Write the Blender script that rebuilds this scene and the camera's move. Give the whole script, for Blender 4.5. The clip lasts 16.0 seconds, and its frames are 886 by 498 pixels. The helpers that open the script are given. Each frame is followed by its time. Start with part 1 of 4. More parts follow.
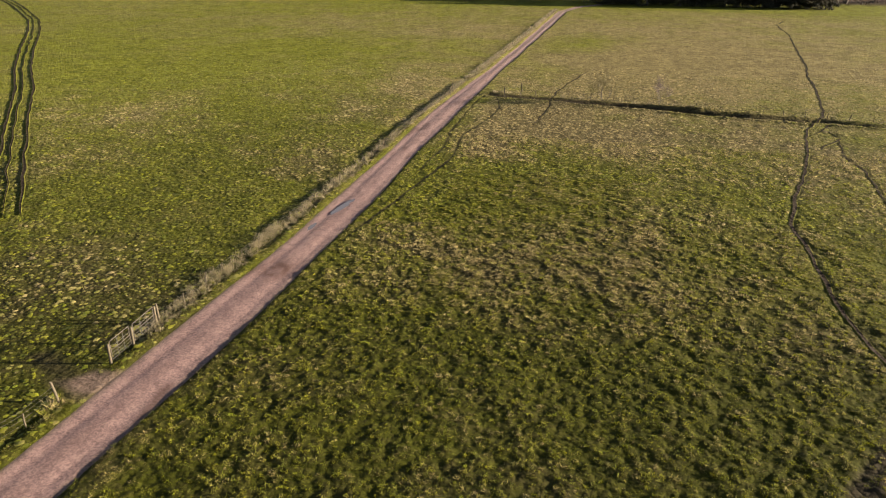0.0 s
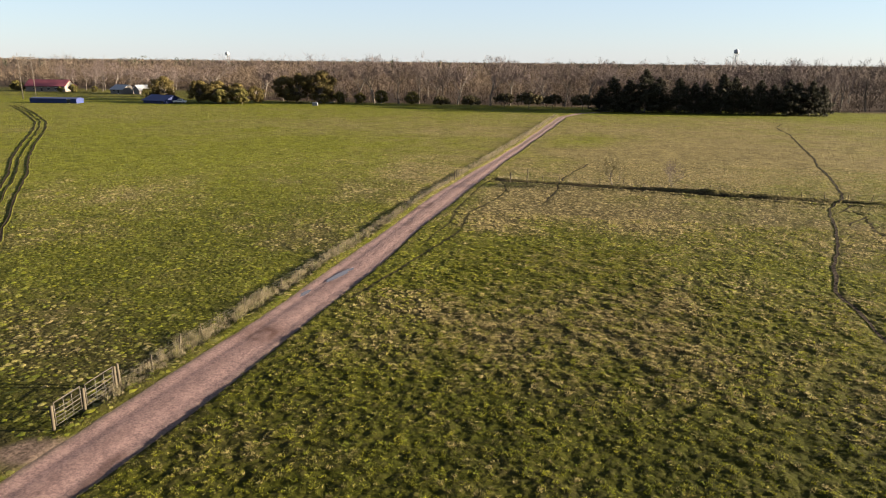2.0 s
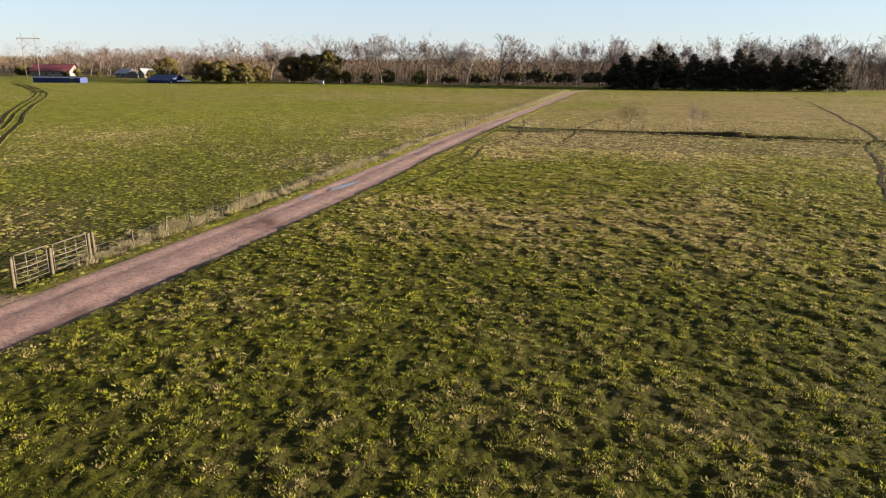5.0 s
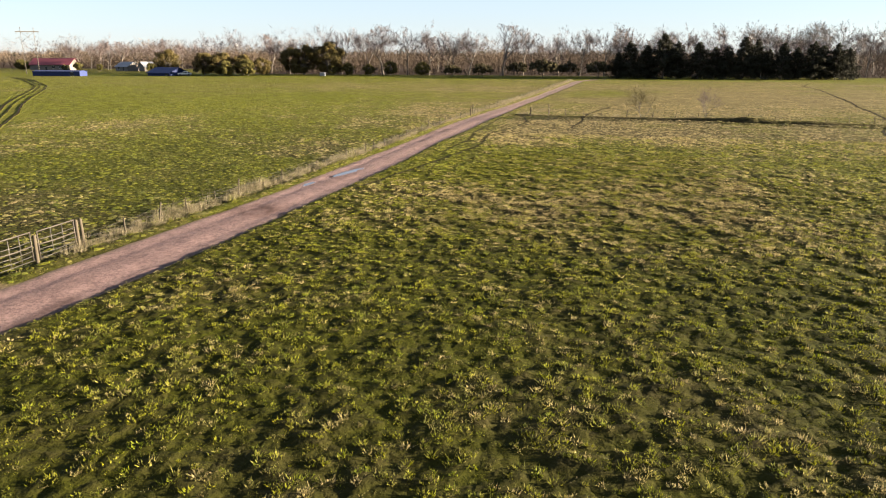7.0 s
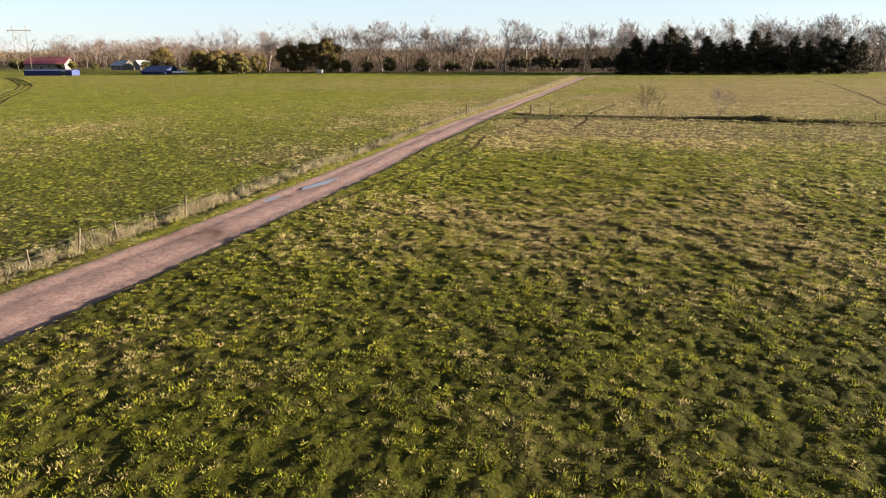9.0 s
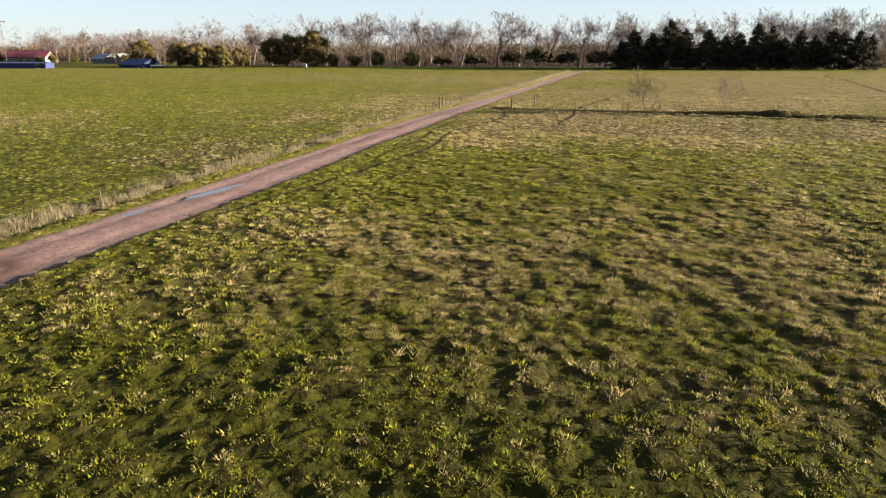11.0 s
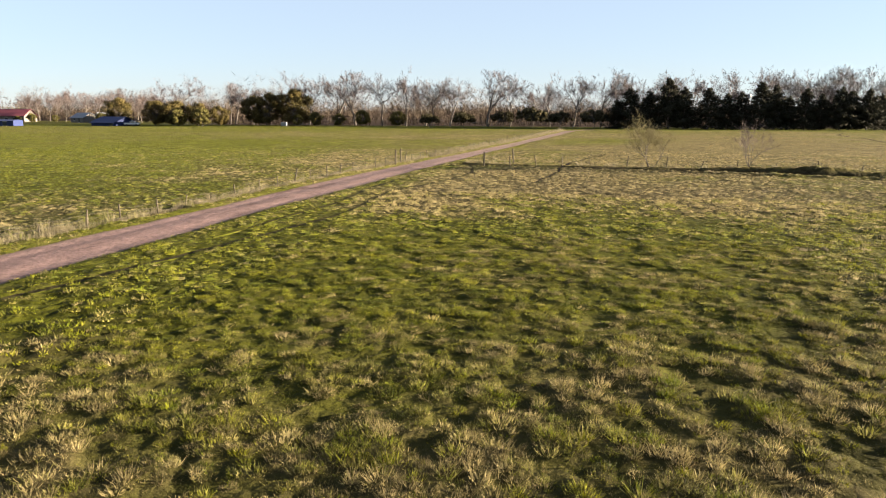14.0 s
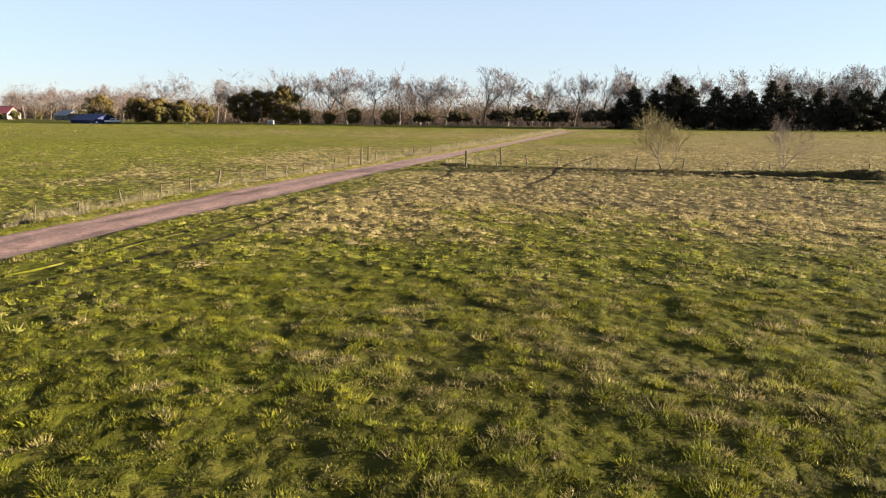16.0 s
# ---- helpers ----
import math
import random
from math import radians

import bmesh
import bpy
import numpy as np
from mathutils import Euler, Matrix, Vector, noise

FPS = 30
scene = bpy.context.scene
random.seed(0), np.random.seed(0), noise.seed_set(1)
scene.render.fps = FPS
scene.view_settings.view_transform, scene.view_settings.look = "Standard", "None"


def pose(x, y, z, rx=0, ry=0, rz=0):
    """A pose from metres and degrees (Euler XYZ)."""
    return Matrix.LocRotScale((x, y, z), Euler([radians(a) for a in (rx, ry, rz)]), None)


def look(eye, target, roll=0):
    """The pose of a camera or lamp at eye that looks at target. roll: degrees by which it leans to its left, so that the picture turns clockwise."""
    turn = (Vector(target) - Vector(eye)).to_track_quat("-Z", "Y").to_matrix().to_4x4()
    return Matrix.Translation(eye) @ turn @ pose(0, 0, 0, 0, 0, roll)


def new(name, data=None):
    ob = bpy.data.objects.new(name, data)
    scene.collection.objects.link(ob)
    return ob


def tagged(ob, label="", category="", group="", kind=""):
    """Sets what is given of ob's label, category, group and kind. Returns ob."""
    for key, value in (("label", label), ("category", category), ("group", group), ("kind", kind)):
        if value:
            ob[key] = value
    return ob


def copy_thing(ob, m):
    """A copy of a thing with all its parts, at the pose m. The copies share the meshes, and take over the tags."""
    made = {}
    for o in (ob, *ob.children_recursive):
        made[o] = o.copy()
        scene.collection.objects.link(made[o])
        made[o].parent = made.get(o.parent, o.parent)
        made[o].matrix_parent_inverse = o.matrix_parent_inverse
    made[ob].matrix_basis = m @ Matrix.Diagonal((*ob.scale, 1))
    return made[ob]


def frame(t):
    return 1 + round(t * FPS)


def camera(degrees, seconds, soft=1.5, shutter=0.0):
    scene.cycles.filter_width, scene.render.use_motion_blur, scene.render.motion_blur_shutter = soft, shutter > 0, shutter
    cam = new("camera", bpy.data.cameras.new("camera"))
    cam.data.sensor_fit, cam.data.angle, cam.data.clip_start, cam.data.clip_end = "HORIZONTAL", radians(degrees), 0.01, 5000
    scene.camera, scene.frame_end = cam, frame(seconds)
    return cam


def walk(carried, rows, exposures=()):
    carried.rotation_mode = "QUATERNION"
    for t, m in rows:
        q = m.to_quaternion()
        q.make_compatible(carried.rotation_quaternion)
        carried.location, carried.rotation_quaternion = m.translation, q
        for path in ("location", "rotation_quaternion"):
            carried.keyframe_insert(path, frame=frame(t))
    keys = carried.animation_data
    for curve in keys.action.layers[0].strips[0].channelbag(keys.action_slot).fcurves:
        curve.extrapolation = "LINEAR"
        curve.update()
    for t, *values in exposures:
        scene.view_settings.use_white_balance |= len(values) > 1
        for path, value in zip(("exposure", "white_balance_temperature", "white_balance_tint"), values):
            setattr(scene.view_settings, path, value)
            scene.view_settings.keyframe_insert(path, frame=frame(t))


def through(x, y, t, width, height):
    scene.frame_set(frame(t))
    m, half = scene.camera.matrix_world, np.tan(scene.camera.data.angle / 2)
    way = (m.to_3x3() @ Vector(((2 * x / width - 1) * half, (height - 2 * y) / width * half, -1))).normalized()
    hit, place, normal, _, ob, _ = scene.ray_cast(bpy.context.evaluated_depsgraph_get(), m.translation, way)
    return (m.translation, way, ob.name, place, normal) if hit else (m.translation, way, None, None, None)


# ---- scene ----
cam = camera(65.0, 16.0, 1.15)
PATH = [
    (0, (2.537, -0.111, 25.362), (2.216, 1.609, 24.557), 0.5),
    (0.5, (2.198, 1.155, 23.81), (1.874, 2.875, 23.004), 0.4),
    (1, (1.866, 2.354, 22.371), (1.535, 4.108, 21.644), 0.5),
    (1.5, (1.491, 3.356, 20.825), (1.151, 5.162, 20.247), 0.5),
    (2, (1.097, 4.122, 19.047), (0.753, 5.949, 18.54), 0.5),
    (2.5, (0.813, 4.777, 17.581), (0.466, 6.602, 17.074), 0.5),
    (3, (0.6, 5.19, 16.057), (0.25, 7.016, 15.552), 0.5),
    (3.5, (0.286, 5.805, 14.581), (-0.067, 7.63, 14.077), 0.5),
    (4, (0.086, 6.309, 13.114), (-0.27, 8.134, 12.609), 0.5),
    (4.5, (0.088, 6.529, 11.672), (-0.27, 8.353, 11.167), 0.4),
    (5, (0.065, 6.796, 10.256), (-0.297, 8.619, 9.75), 0.4),
    (7.5, (-0.961, 9.758, 9.254), (-1.332, 11.574, 8.727), -0.1),
    (8, (-1.096, 11.2, 9.203), (-1.47, 13.015, 8.674), -0.2),
    (8.5, (-1.049, 13.25, 9.148), (-1.425, 15.064, 8.617), -0.3),
    (9, (-0.751, 15.838, 9.131), (-1.131, 17.65, 8.599), -0.4),
    (11.5, (0.932, 30.783, 7.004), (0.555, 32.594, 6.466), -0.1),
    (12, (1.166, 33.863, 6.513), (0.788, 35.682, 6.002), -0.1),
    (12.5, (1.316, 36.965, 6.23), (0.936, 38.806, 5.808), -0.0),
    (13, (1.39, 39.985, 5.903), (1.008, 41.837, 5.529), 0.1),
    (13.5, (1.395, 42.9, 5.605), (1.013, 44.751, 5.233), 0.1),
    (14, (1.397, 45.732, 5.377), (1.014, 47.583, 5.004), 0.1),
    (14.5, (1.393, 48.512, 5.168), (1.01, 50.364, 4.795), 0.1),
    (15, (1.391, 51.275, 4.929), (1.009, 53.127, 4.557), 0.2),
    (15.5, (1.34, 54.152, 4.757), (0.958, 56.003, 4.385), 0.2),
    (16, (1.394, 57.013, 4.541), (1.01, 58.865, 4.171), 0.4),
]
EXPOSURES = [(0, -0.10), (2, -0.13), (4, -0.16), (5, -0.16), (7.5, 0.10), (9, 0.05), (11.5, -0.05), (13, -0.05), (15, 0.03), (16, -0.02)]
walk(cam, [(t, look(e, g, r)) for t, e, g, r in PATH], [(t, 3.54 + k) for t, k in EXPOSURES])

# ---- daylight: a clear evening, low sun from the east side of the field ----
SUN_EL = 10.5
SUN_DIR = Vector((0.983, 0.18, math.tan(radians(SUN_EL)))).normalized()
world = bpy.data.worlds.new("sky")
scene.world = world
world.use_nodes = True
wn = world.node_tree
sky = wn.nodes.new("ShaderNodeTexSky")
sky.sky_type = "NISHITA"
sky.sun_disc = False
sky.sun_elevation = radians(SUN_EL)
sky.sun_rotation = math.atan2(SUN_DIR.x, SUN_DIR.y)
sky.air_density = 1.0
sky.dust_density = 0.1
sky.ozone_density = 4.0
bg = wn.nodes["Background"]
haze = wn.nodes.new("ShaderNodeMix")
haze.data_type = "RGBA"
haze.inputs[0].default_value = 0.6
haze.inputs[7].default_value = (3.14, 3.40, 4.0, 1)
wn.links.new(sky.outputs[0], haze.inputs[6])
wn.links.new(haze.outputs[2], bg.inputs[0])
bg.inputs[1].default_value = 0.0225
sun = new("sun", bpy.data.lights.new("sun", "SUN"))
sun.data.energy = 5.0
sun.data.angle = radians(0.6)
sun.data.color = (1.0, 0.83, 0.60)
sun.matrix_world = look((0, 0, 0), -SUN_DIR)


# ---- small helpers ----
def vnoise(x, y, size, seed=0):
    """Smooth value noise in 0..1 at a grain of that size."""
    a = 0.6 + seed * 1.7
    x, y = np.asarray(x, dtype=float), np.asarray(y, dtype=float)
    u, v = (x * math.cos(a) - y * math.sin(a)) / size, (x * math.sin(a) + y * math.cos(a)) / size
    iu, iv = np.floor(u), np.floor(v)
    fu, fv = u - iu, v - iv
    fu, fv = fu * fu * (3 - 2 * fu), fv * fv * (3 - 2 * fv)

    def h(a, b):
        n = np.sin(a * 127.1 + b * 311.7 + seed * 74.7) * 43758.5453
        return n - np.floor(n)

    return (h(iu, iv) * (1 - fu) + h(iu + 1, iv) * fu) * (1 - fv) + (h(iu, iv + 1) * (1 - fu) + h(iu + 1, iv + 1) * fu) * fv


def step(a, b, v):
    k = np.clip((v - a) / (b - a), 0, 1)
    return k * k * (3 - 2 * k)


def line_gap(x, y, pts):
    """Distance from the points to a polyline."""
    best = np.full(np.shape(x), 1e9)
    for (ax, ay), (bx, by) in zip(pts[:-1], pts[1:]):
        dx, dy = bx - ax, by - ay
        k = np.clip(((x - ax) * dx + (y - ay) * dy) / (dx * dx + dy * dy), 0, 1)
        best = np.minimum(best, np.hypot(x - ax - k * dx, y - ay - k * dy))
    return best


def wavy(pts, amount, seed=0, pitch=1.5):
    """A polyline resampled with small bends."""
    rnd = random.Random(seed)
    out = []
    for (ax, ay), (bx, by) in zip(pts[:-1], pts[1:]):
        n = max(1, int(math.hypot(bx - ax, by - ay) / pitch))
        for i in range(n):
            k = i / n
            out.append((ax + (bx - ax) * k + rnd.uniform(-amount, amount), ay + (by - ay) * k + rnd.uniform(-amount, amount)))
    return out + [pts[-1]]


def mesh_of(name, verts, faces, mat=None, smooth=False):
    me = bpy.data.meshes.new(name)
    if isinstance(verts, np.ndarray):
        nv, nf, k = len(verts), len(faces), faces.shape[1]
        me.vertices.add(nv)
        me.vertices.foreach_set("co", verts.astype(np.float32).ravel())
        me.loops.add(nf * k)
        me.loops.foreach_set("vertex_index", faces.astype(np.int32).ravel())
        me.polygons.add(nf)
        me.polygons.foreach_set("loop_start", np.arange(0, nf * k, k, dtype=np.int32))
        me.update(calc_edges=True)
    else:
        me.from_pydata(verts, [], faces)
    if mat:
        me.materials.append(mat)
    if smooth:
        me.polygons.foreach_set("use_smooth", [True] * len(me.polygons))
    return me


def add_value(me, name, values):
    at = me.attributes.new(name, "FLOAT", "POINT")
    at.data.foreach_set("value", np.asarray(values, dtype=np.float32))


def part(name, bm, material, parent, label="", at=None):
    """Link a bmesh or a mesh as one object under a thing or a part."""
    if isinstance(bm, bmesh.types.BMesh):
        me = bpy.data.meshes.new(name)
        bm.to_mesh(me)
        bm.free()
        me.materials.append(material)
    else:
        me = bm
    ob = new(name, me)
    ob.parent = parent
    if at is not None:
        ob.matrix_basis = at
    return tagged(ob, label)


def thing(name, label, category, m=None, group="", kind=""):
    ob = new(name)
    if m is not None:
        ob.matrix_basis = m
    return tagged(ob, label, category, group, kind)


def box(bm, x0, y0, z0, x1, y1, z1, bevel=0.0):
    made = bmesh.ops.create_cube(bm, size=1.0)
    for v in made["verts"]:
        v.co = Vector((x0 + (v.co.x + 0.5) * (x1 - x0), y0 + (v.co.y + 0.5) * (y1 - y0), z0 + (v.co.z + 0.5) * (z1 - z0)))
    if bevel:
        edges = list({e for v in made["verts"] for e in v.link_edges})
        bmesh.ops.bevel(bm, geom=edges, offset=bevel, segments=1, affect="EDGES")
    return bm


def tube(bm, pts, radii, sides=6, cap=True):
    """A tapered tube through the points."""
    rings = []
    for i, p in enumerate(pts):
        p = Vector(p)
        d = (Vector(pts[min(i + 1, len(pts) - 1)]) - Vector(pts[max(i - 1, 0)])).normalized()
        a = d.orthogonal().normalized()
        b = d.cross(a)
        r = radii[i] if hasattr(radii, "__len__") else radii
        rings.append([bm.verts.new(p + (a * math.cos(k * math.tau / sides) + b * math.sin(k * math.tau / sides)) * r) for k in range(sides)])
    for q, r in zip(rings[:-1], rings[1:]):
        for k in range(sides):
            f = bm.faces.new((q[k], q[(k + 1) % sides], r[(k + 1) % sides], r[k]))
            f.smooth = True
    if cap:
        bm.faces.new(rings[-1])
        bm.faces.new(rings[0][::-1])
    return bm


def sticks(segs, sides=3):
    """One mesh's vertices and faces out of many tapered sticks (a, b, ra, rb)."""
    segs = np.array(segs, dtype=float)
    a, b, ra, rb = segs[:, 0:3], segs[:, 3:6], segs[:, 6], segs[:, 7]
    d = b - a
    d /= np.linalg.norm(d, axis=1, keepdims=True) + 1e-9
    ref = np.where(np.abs(d[:, 2:3]) > 0.9, np.array([[1.0, 0, 0]]), np.array([[0, 0, 1.0]]))
    u = np.cross(d, ref)
    u /= np.linalg.norm(u, axis=1, keepdims=True) + 1e-9
    v = np.cross(d, u)
    verts = []
    for base, r in ((a, ra), (b, rb)):
        for k in range(sides):
            w = k * math.tau / sides
            verts.append(base + (u * math.cos(w) + v * math.sin(w)) * r[:, None])
    n = len(segs)
    verts = np.stack(verts, 1).reshape(-1, 3)
    start = np.arange(n)[:, None] * (2 * sides)
    faces = []
    for k in range(sides):
        k2 = (k + 1) % sides
        faces.append(np.concatenate([start + k, start + k2, start + sides + k2, start + sides + k], 1))
    return verts, np.concatenate(faces)


# ---- materials ----
def material(name, rough=0.8, metal=0.0):
    m = bpy.data.materials.new(name)
    m.use_nodes = True
    b = m.node_tree.nodes["Principled BSDF"]
    b.inputs["Roughness"].default_value = rough
    b.inputs["Metallic"].default_value = metal
    b.inputs["Specular IOR Level"].default_value = 0.25
    return m, m.node_tree, b


def noise_node(nt, scale, detail=3.0, rough=0.55, coord=None):
    n = nt.nodes.new("ShaderNodeTexNoise")
    n.inputs["Scale"].default_value = scale
    n.inputs["Detail"].default_value = detail
    n.inputs["Roughness"].default_value = rough
    if coord is None:
        coord = nt.nodes.new("ShaderNodeTexCoord").outputs["Object"]
    nt.links.new(coord, n.inputs["Vector"])
    return n.outputs[0]


def ramp(nt, value, stops):
    r = nt.nodes.new("ShaderNodeValToRGB")
    e = r.color_ramp.elements
    while len(e) < len(stops):
        e.new(0.5)
    for k, (p, c) in enumerate(stops):
        e[k].position = p
        e[k].color = (*c, 1)
    nt.links.new(value, r.inputs[0])
    return r.outputs[0]


def mix(nt, fac, a, b, mode="MIX"):
    n = nt.nodes.new("ShaderNodeMix")
    n.data_type = "RGBA"
    n.blend_type = mode
    for sock, v in ((n.inputs[0], fac), (n.inputs[6], a), (n.inputs[7], b)):
        if isinstance(v, (int, float)):
            sock.default_value = v
        elif isinstance(v, tuple):
            sock.default_value = (*v, 1)
        else:
            nt.links.new(v, sock)
    return n.outputs[2]


def attr(nt, name):
    n = nt.nodes.new("ShaderNodeAttribute")
    n.attribute_name = name
    return n.outputs["Fac"]


def maths(nt, op, a, b):
    n = nt.nodes.new("ShaderNodeMath")
    n.operation = op
    n.use_clamp = True
    for sock, v in zip(n.inputs, (a, b)):
        if isinstance(v, (int, float)):
            sock.default_value = v
        else:
            nt.links.new(v, sock)
    return n.outputs[0]


def bump(nt, bsdf, height, strength=0.5, distance=0.05):
    n = nt.nodes.new("ShaderNodeBump")
    n.inputs["Strength"].default_value = strength
    n.inputs["Distance"].default_value = distance
    nt.links.new(height, n.inputs["Height"])
    nt.links.new(n.outputs[0], bsdf.inputs["Normal"])


def simple(name, dark, light, scale=8.0, rough=0.8, metal=0.0, relief=0.3, dist=0.01):
    """A surface with grain at two scales between two colours."""
    m, nt, b = material(name, rough, metal)
    fine = noise_node(nt, scale, 4)
    broad = noise_node(nt, scale * 0.13, 2)
    mid = tuple((p + q) / 2 for p, q in zip(dark, light))
    c = mix(nt, 0.5, ramp(nt, fine, [(0.3, dark), (0.7, light)]), ramp(nt, broad, [(0.3, mid), (0.7, light)]))
    nt.links.new(c, b.inputs["Base Color"])
    bump(nt, b, fine, relief, dist)
    return m


# thatch colours darkened to hold the shade between the grass tufts
SHADED_THATCH_GREEN = (0.004, 0.005, 0.0007), (0.020, 0.021, 0.0026)
SHADED_THATCH_DRY = (0.005, 0.004, 0.0022), (0.025, 0.0195, 0.0105)
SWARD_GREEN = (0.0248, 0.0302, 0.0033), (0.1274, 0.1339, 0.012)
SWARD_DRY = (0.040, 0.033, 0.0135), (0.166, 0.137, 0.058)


def cells(nt, scale, coord):
    """Rounded clumps: their height towards the middle and a value of their own."""
    v = nt.nodes.new("ShaderNodeTexVoronoi")
    v.inputs["Scale"].default_value = scale
    nt.links.new(coord, v.inputs["Vector"])
    split = nt.nodes.new("ShaderNodeSeparateColor")
    nt.links.new(v.outputs["Color"], split.inputs[0])
    return maths(nt, "SUBTRACT", 1.0, v.outputs["Distance"]), split.outputs[0]


def grass_ground():
    m, nt, b = material("meadow_ground", 0.95)
    b.inputs["Specular IOR Level"].default_value = 0.03
    coord = nt.nodes.new("ShaderNodeTexCoord").outputs["Object"]
    bend = nt.nodes.new("ShaderNodeTexNoise")
    bend.inputs["Scale"].default_value = 2.2
    nt.links.new(coord, bend.inputs["Vector"])
    warp = mix(nt, 0.28, coord, bend.outputs["Color"], "ADD")
    tiny = noise_node(nt, 26.0, 4, 0.7)
    fine = noise_node(nt, 5.5, 5, 0.65)
    mid = noise_node(nt, 1.1, 4, 0.6)
    broad = noise_node(nt, 0.22, 3, 0.6)
    tuft, tuft_value = cells(nt, 2.3, warp)
    mound, mound_value = cells(nt, 0.95, warp)
    both = mix(nt, 0.5, fine, tiny)
    grain = mix(nt, 0.45, mix(nt, 0.5, fine, mid), mix(nt, 0.4, tuft_value, mound_value))
    k = maths(nt, "ADD", attr(nt, "dry"), maths(nt, "SUBTRACT", maths(nt, "MULTIPLY", mix(nt, 0.4, mid, tuft_value), 1.0), 0.5))
    layers = []
    for (ga, gb), (da, db), g, lo, hi in ((SHADED_THATCH_GREEN, SHADED_THATCH_DRY, both, 0.36, 0.64), (SWARD_GREEN, SWARD_DRY, grain, 0.30, 0.70)):
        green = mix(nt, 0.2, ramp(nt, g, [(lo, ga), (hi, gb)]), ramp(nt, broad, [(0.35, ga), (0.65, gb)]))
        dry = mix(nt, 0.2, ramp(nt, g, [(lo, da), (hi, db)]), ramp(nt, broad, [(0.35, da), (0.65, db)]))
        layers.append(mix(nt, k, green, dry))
    # from shade-dark thatch up close to brighter sward far off
    c = mix(nt, attr(nt, "bright_sward"), layers[0], layers[1])
    # bare earth, darkened further for the shade inside tracks and ditch
    shaded_soil = ramp(nt, fine, [(0.3, (0.0063, 0.0049, 0.0038)), (0.7, (0.0172, 0.0126, 0.0095))])
    c = mix(nt, attr(nt, "shaded_soil"), c, shaded_soil)
    apron = ramp(nt, fine, [(0.38, (0.0344, 0.0247, 0.0207)), (0.62, (0.1091, 0.0792, 0.066))])
    c = mix(nt, attr(nt, "apron"), c, apron)
    litter = ramp(nt, mid, [(0.3, (0.0188, 0.0132, 0.0094)), (0.7, (0.04, 0.0282, 0.0212))])
    c = mix(nt, attr(nt, "litter"), c, litter)
    nt.links.new(c, b.inputs["Base Color"])
    relief = mix(nt, 0.45, mix(nt, 0.45, tuft, mound), mix(nt, 0.5, fine, mid))
    relief = mix(nt, attr(nt, "apron"), relief, mix(nt, 0.25, mid, tiny))
    bump(nt, b, relief, 1.0, 0.42)
    return m


def blade_material(name, dry_a, dry_b):
    m, nt, b = material(name, 0.65)
    b.inputs["Specular IOR Level"].default_value = 0.12
    tone = attr(nt, "tone")
    k = attr(nt, "dry")
    fresh = ramp(nt, tone, [(0.0, (0.018, 0.020, 0.0012)), (1.0, (0.170, 0.173, 0.0055))])
    lush = ramp(nt, tone, [(0.0, (0.012, 0.017, 0.0012)), (1.0, (0.115, 0.140, 0.0050))])
    green = mix(nt, ramp(nt, noise_node(nt, 0.8, 4, 0.7), [(0.42, (0, 0, 0)), (0.62, (1, 1, 1))]), fresh, lush)
    c = mix(nt, k, green, ramp(nt, tone, [(0.0, dry_a), (1.0, dry_b)]))
    strands = noise_node(nt, 34.0, 3, 0.7)
    c = mix(nt, 0.35, c, mix(nt, 1.0, c, ramp(nt, strands, [(0.3, (0.3, 0.3, 0.3)), (0.7, (1, 1, 1))]), "MULTIPLY"))
    nt.links.new(c, b.inputs["Base Color"])
    bump(nt, b, strands, 1.0, 0.05)
    tr = nt.nodes.new("ShaderNodeBsdfTranslucent")
    nt.links.new(c, tr.inputs[0])
    mx = nt.nodes.new("ShaderNodeMixShader")
    mx.inputs[0].default_value = 0.25
    nt.links.new(b.outputs[0], mx.inputs[1])
    nt.links.new(tr.outputs[0], mx.inputs[2])
    nt.links.new(mx.outputs[0], nt.nodes["Material Output"].inputs[0])
    return m


def gravel():
    m, nt, b = material("pink_gravel", 0.9)
    b.inputs["Specular IOR Level"].default_value = 0.15
    fine = noise_node(nt, 7.5, 6, 0.82)
    mid = noise_node(nt, 1.4, 6, 0.72)
    c = mix(nt, 0.45, ramp(nt, fine, [(0.41, (0.023, 0.0143, 0.0149)), (0.59, (0.1435, 0.0941, 0.0918))]),
            ramp(nt, mid, [(0.36, (0.0448, 0.0276, 0.027)), (0.64, (0.1223, 0.0804, 0.0763))]))
    edge = maths(nt, "ADD", attr(nt, "edge"), maths(nt, "SUBTRACT", mid, 0.55))
    c = mix(nt, edge, c, ramp(nt, fine, [(0.3, (0.0197, 0.0212, 0.0085)), (0.7, (0.048, 0.0424, 0.0226))]))
    c = mix(nt, attr(nt, "wet"), c, (0.0316, 0.0155, 0.0126))
    nt.links.new(c, b.inputs["Base Color"])
    bump(nt, b, fine, 0.9, 0.06)
    return m


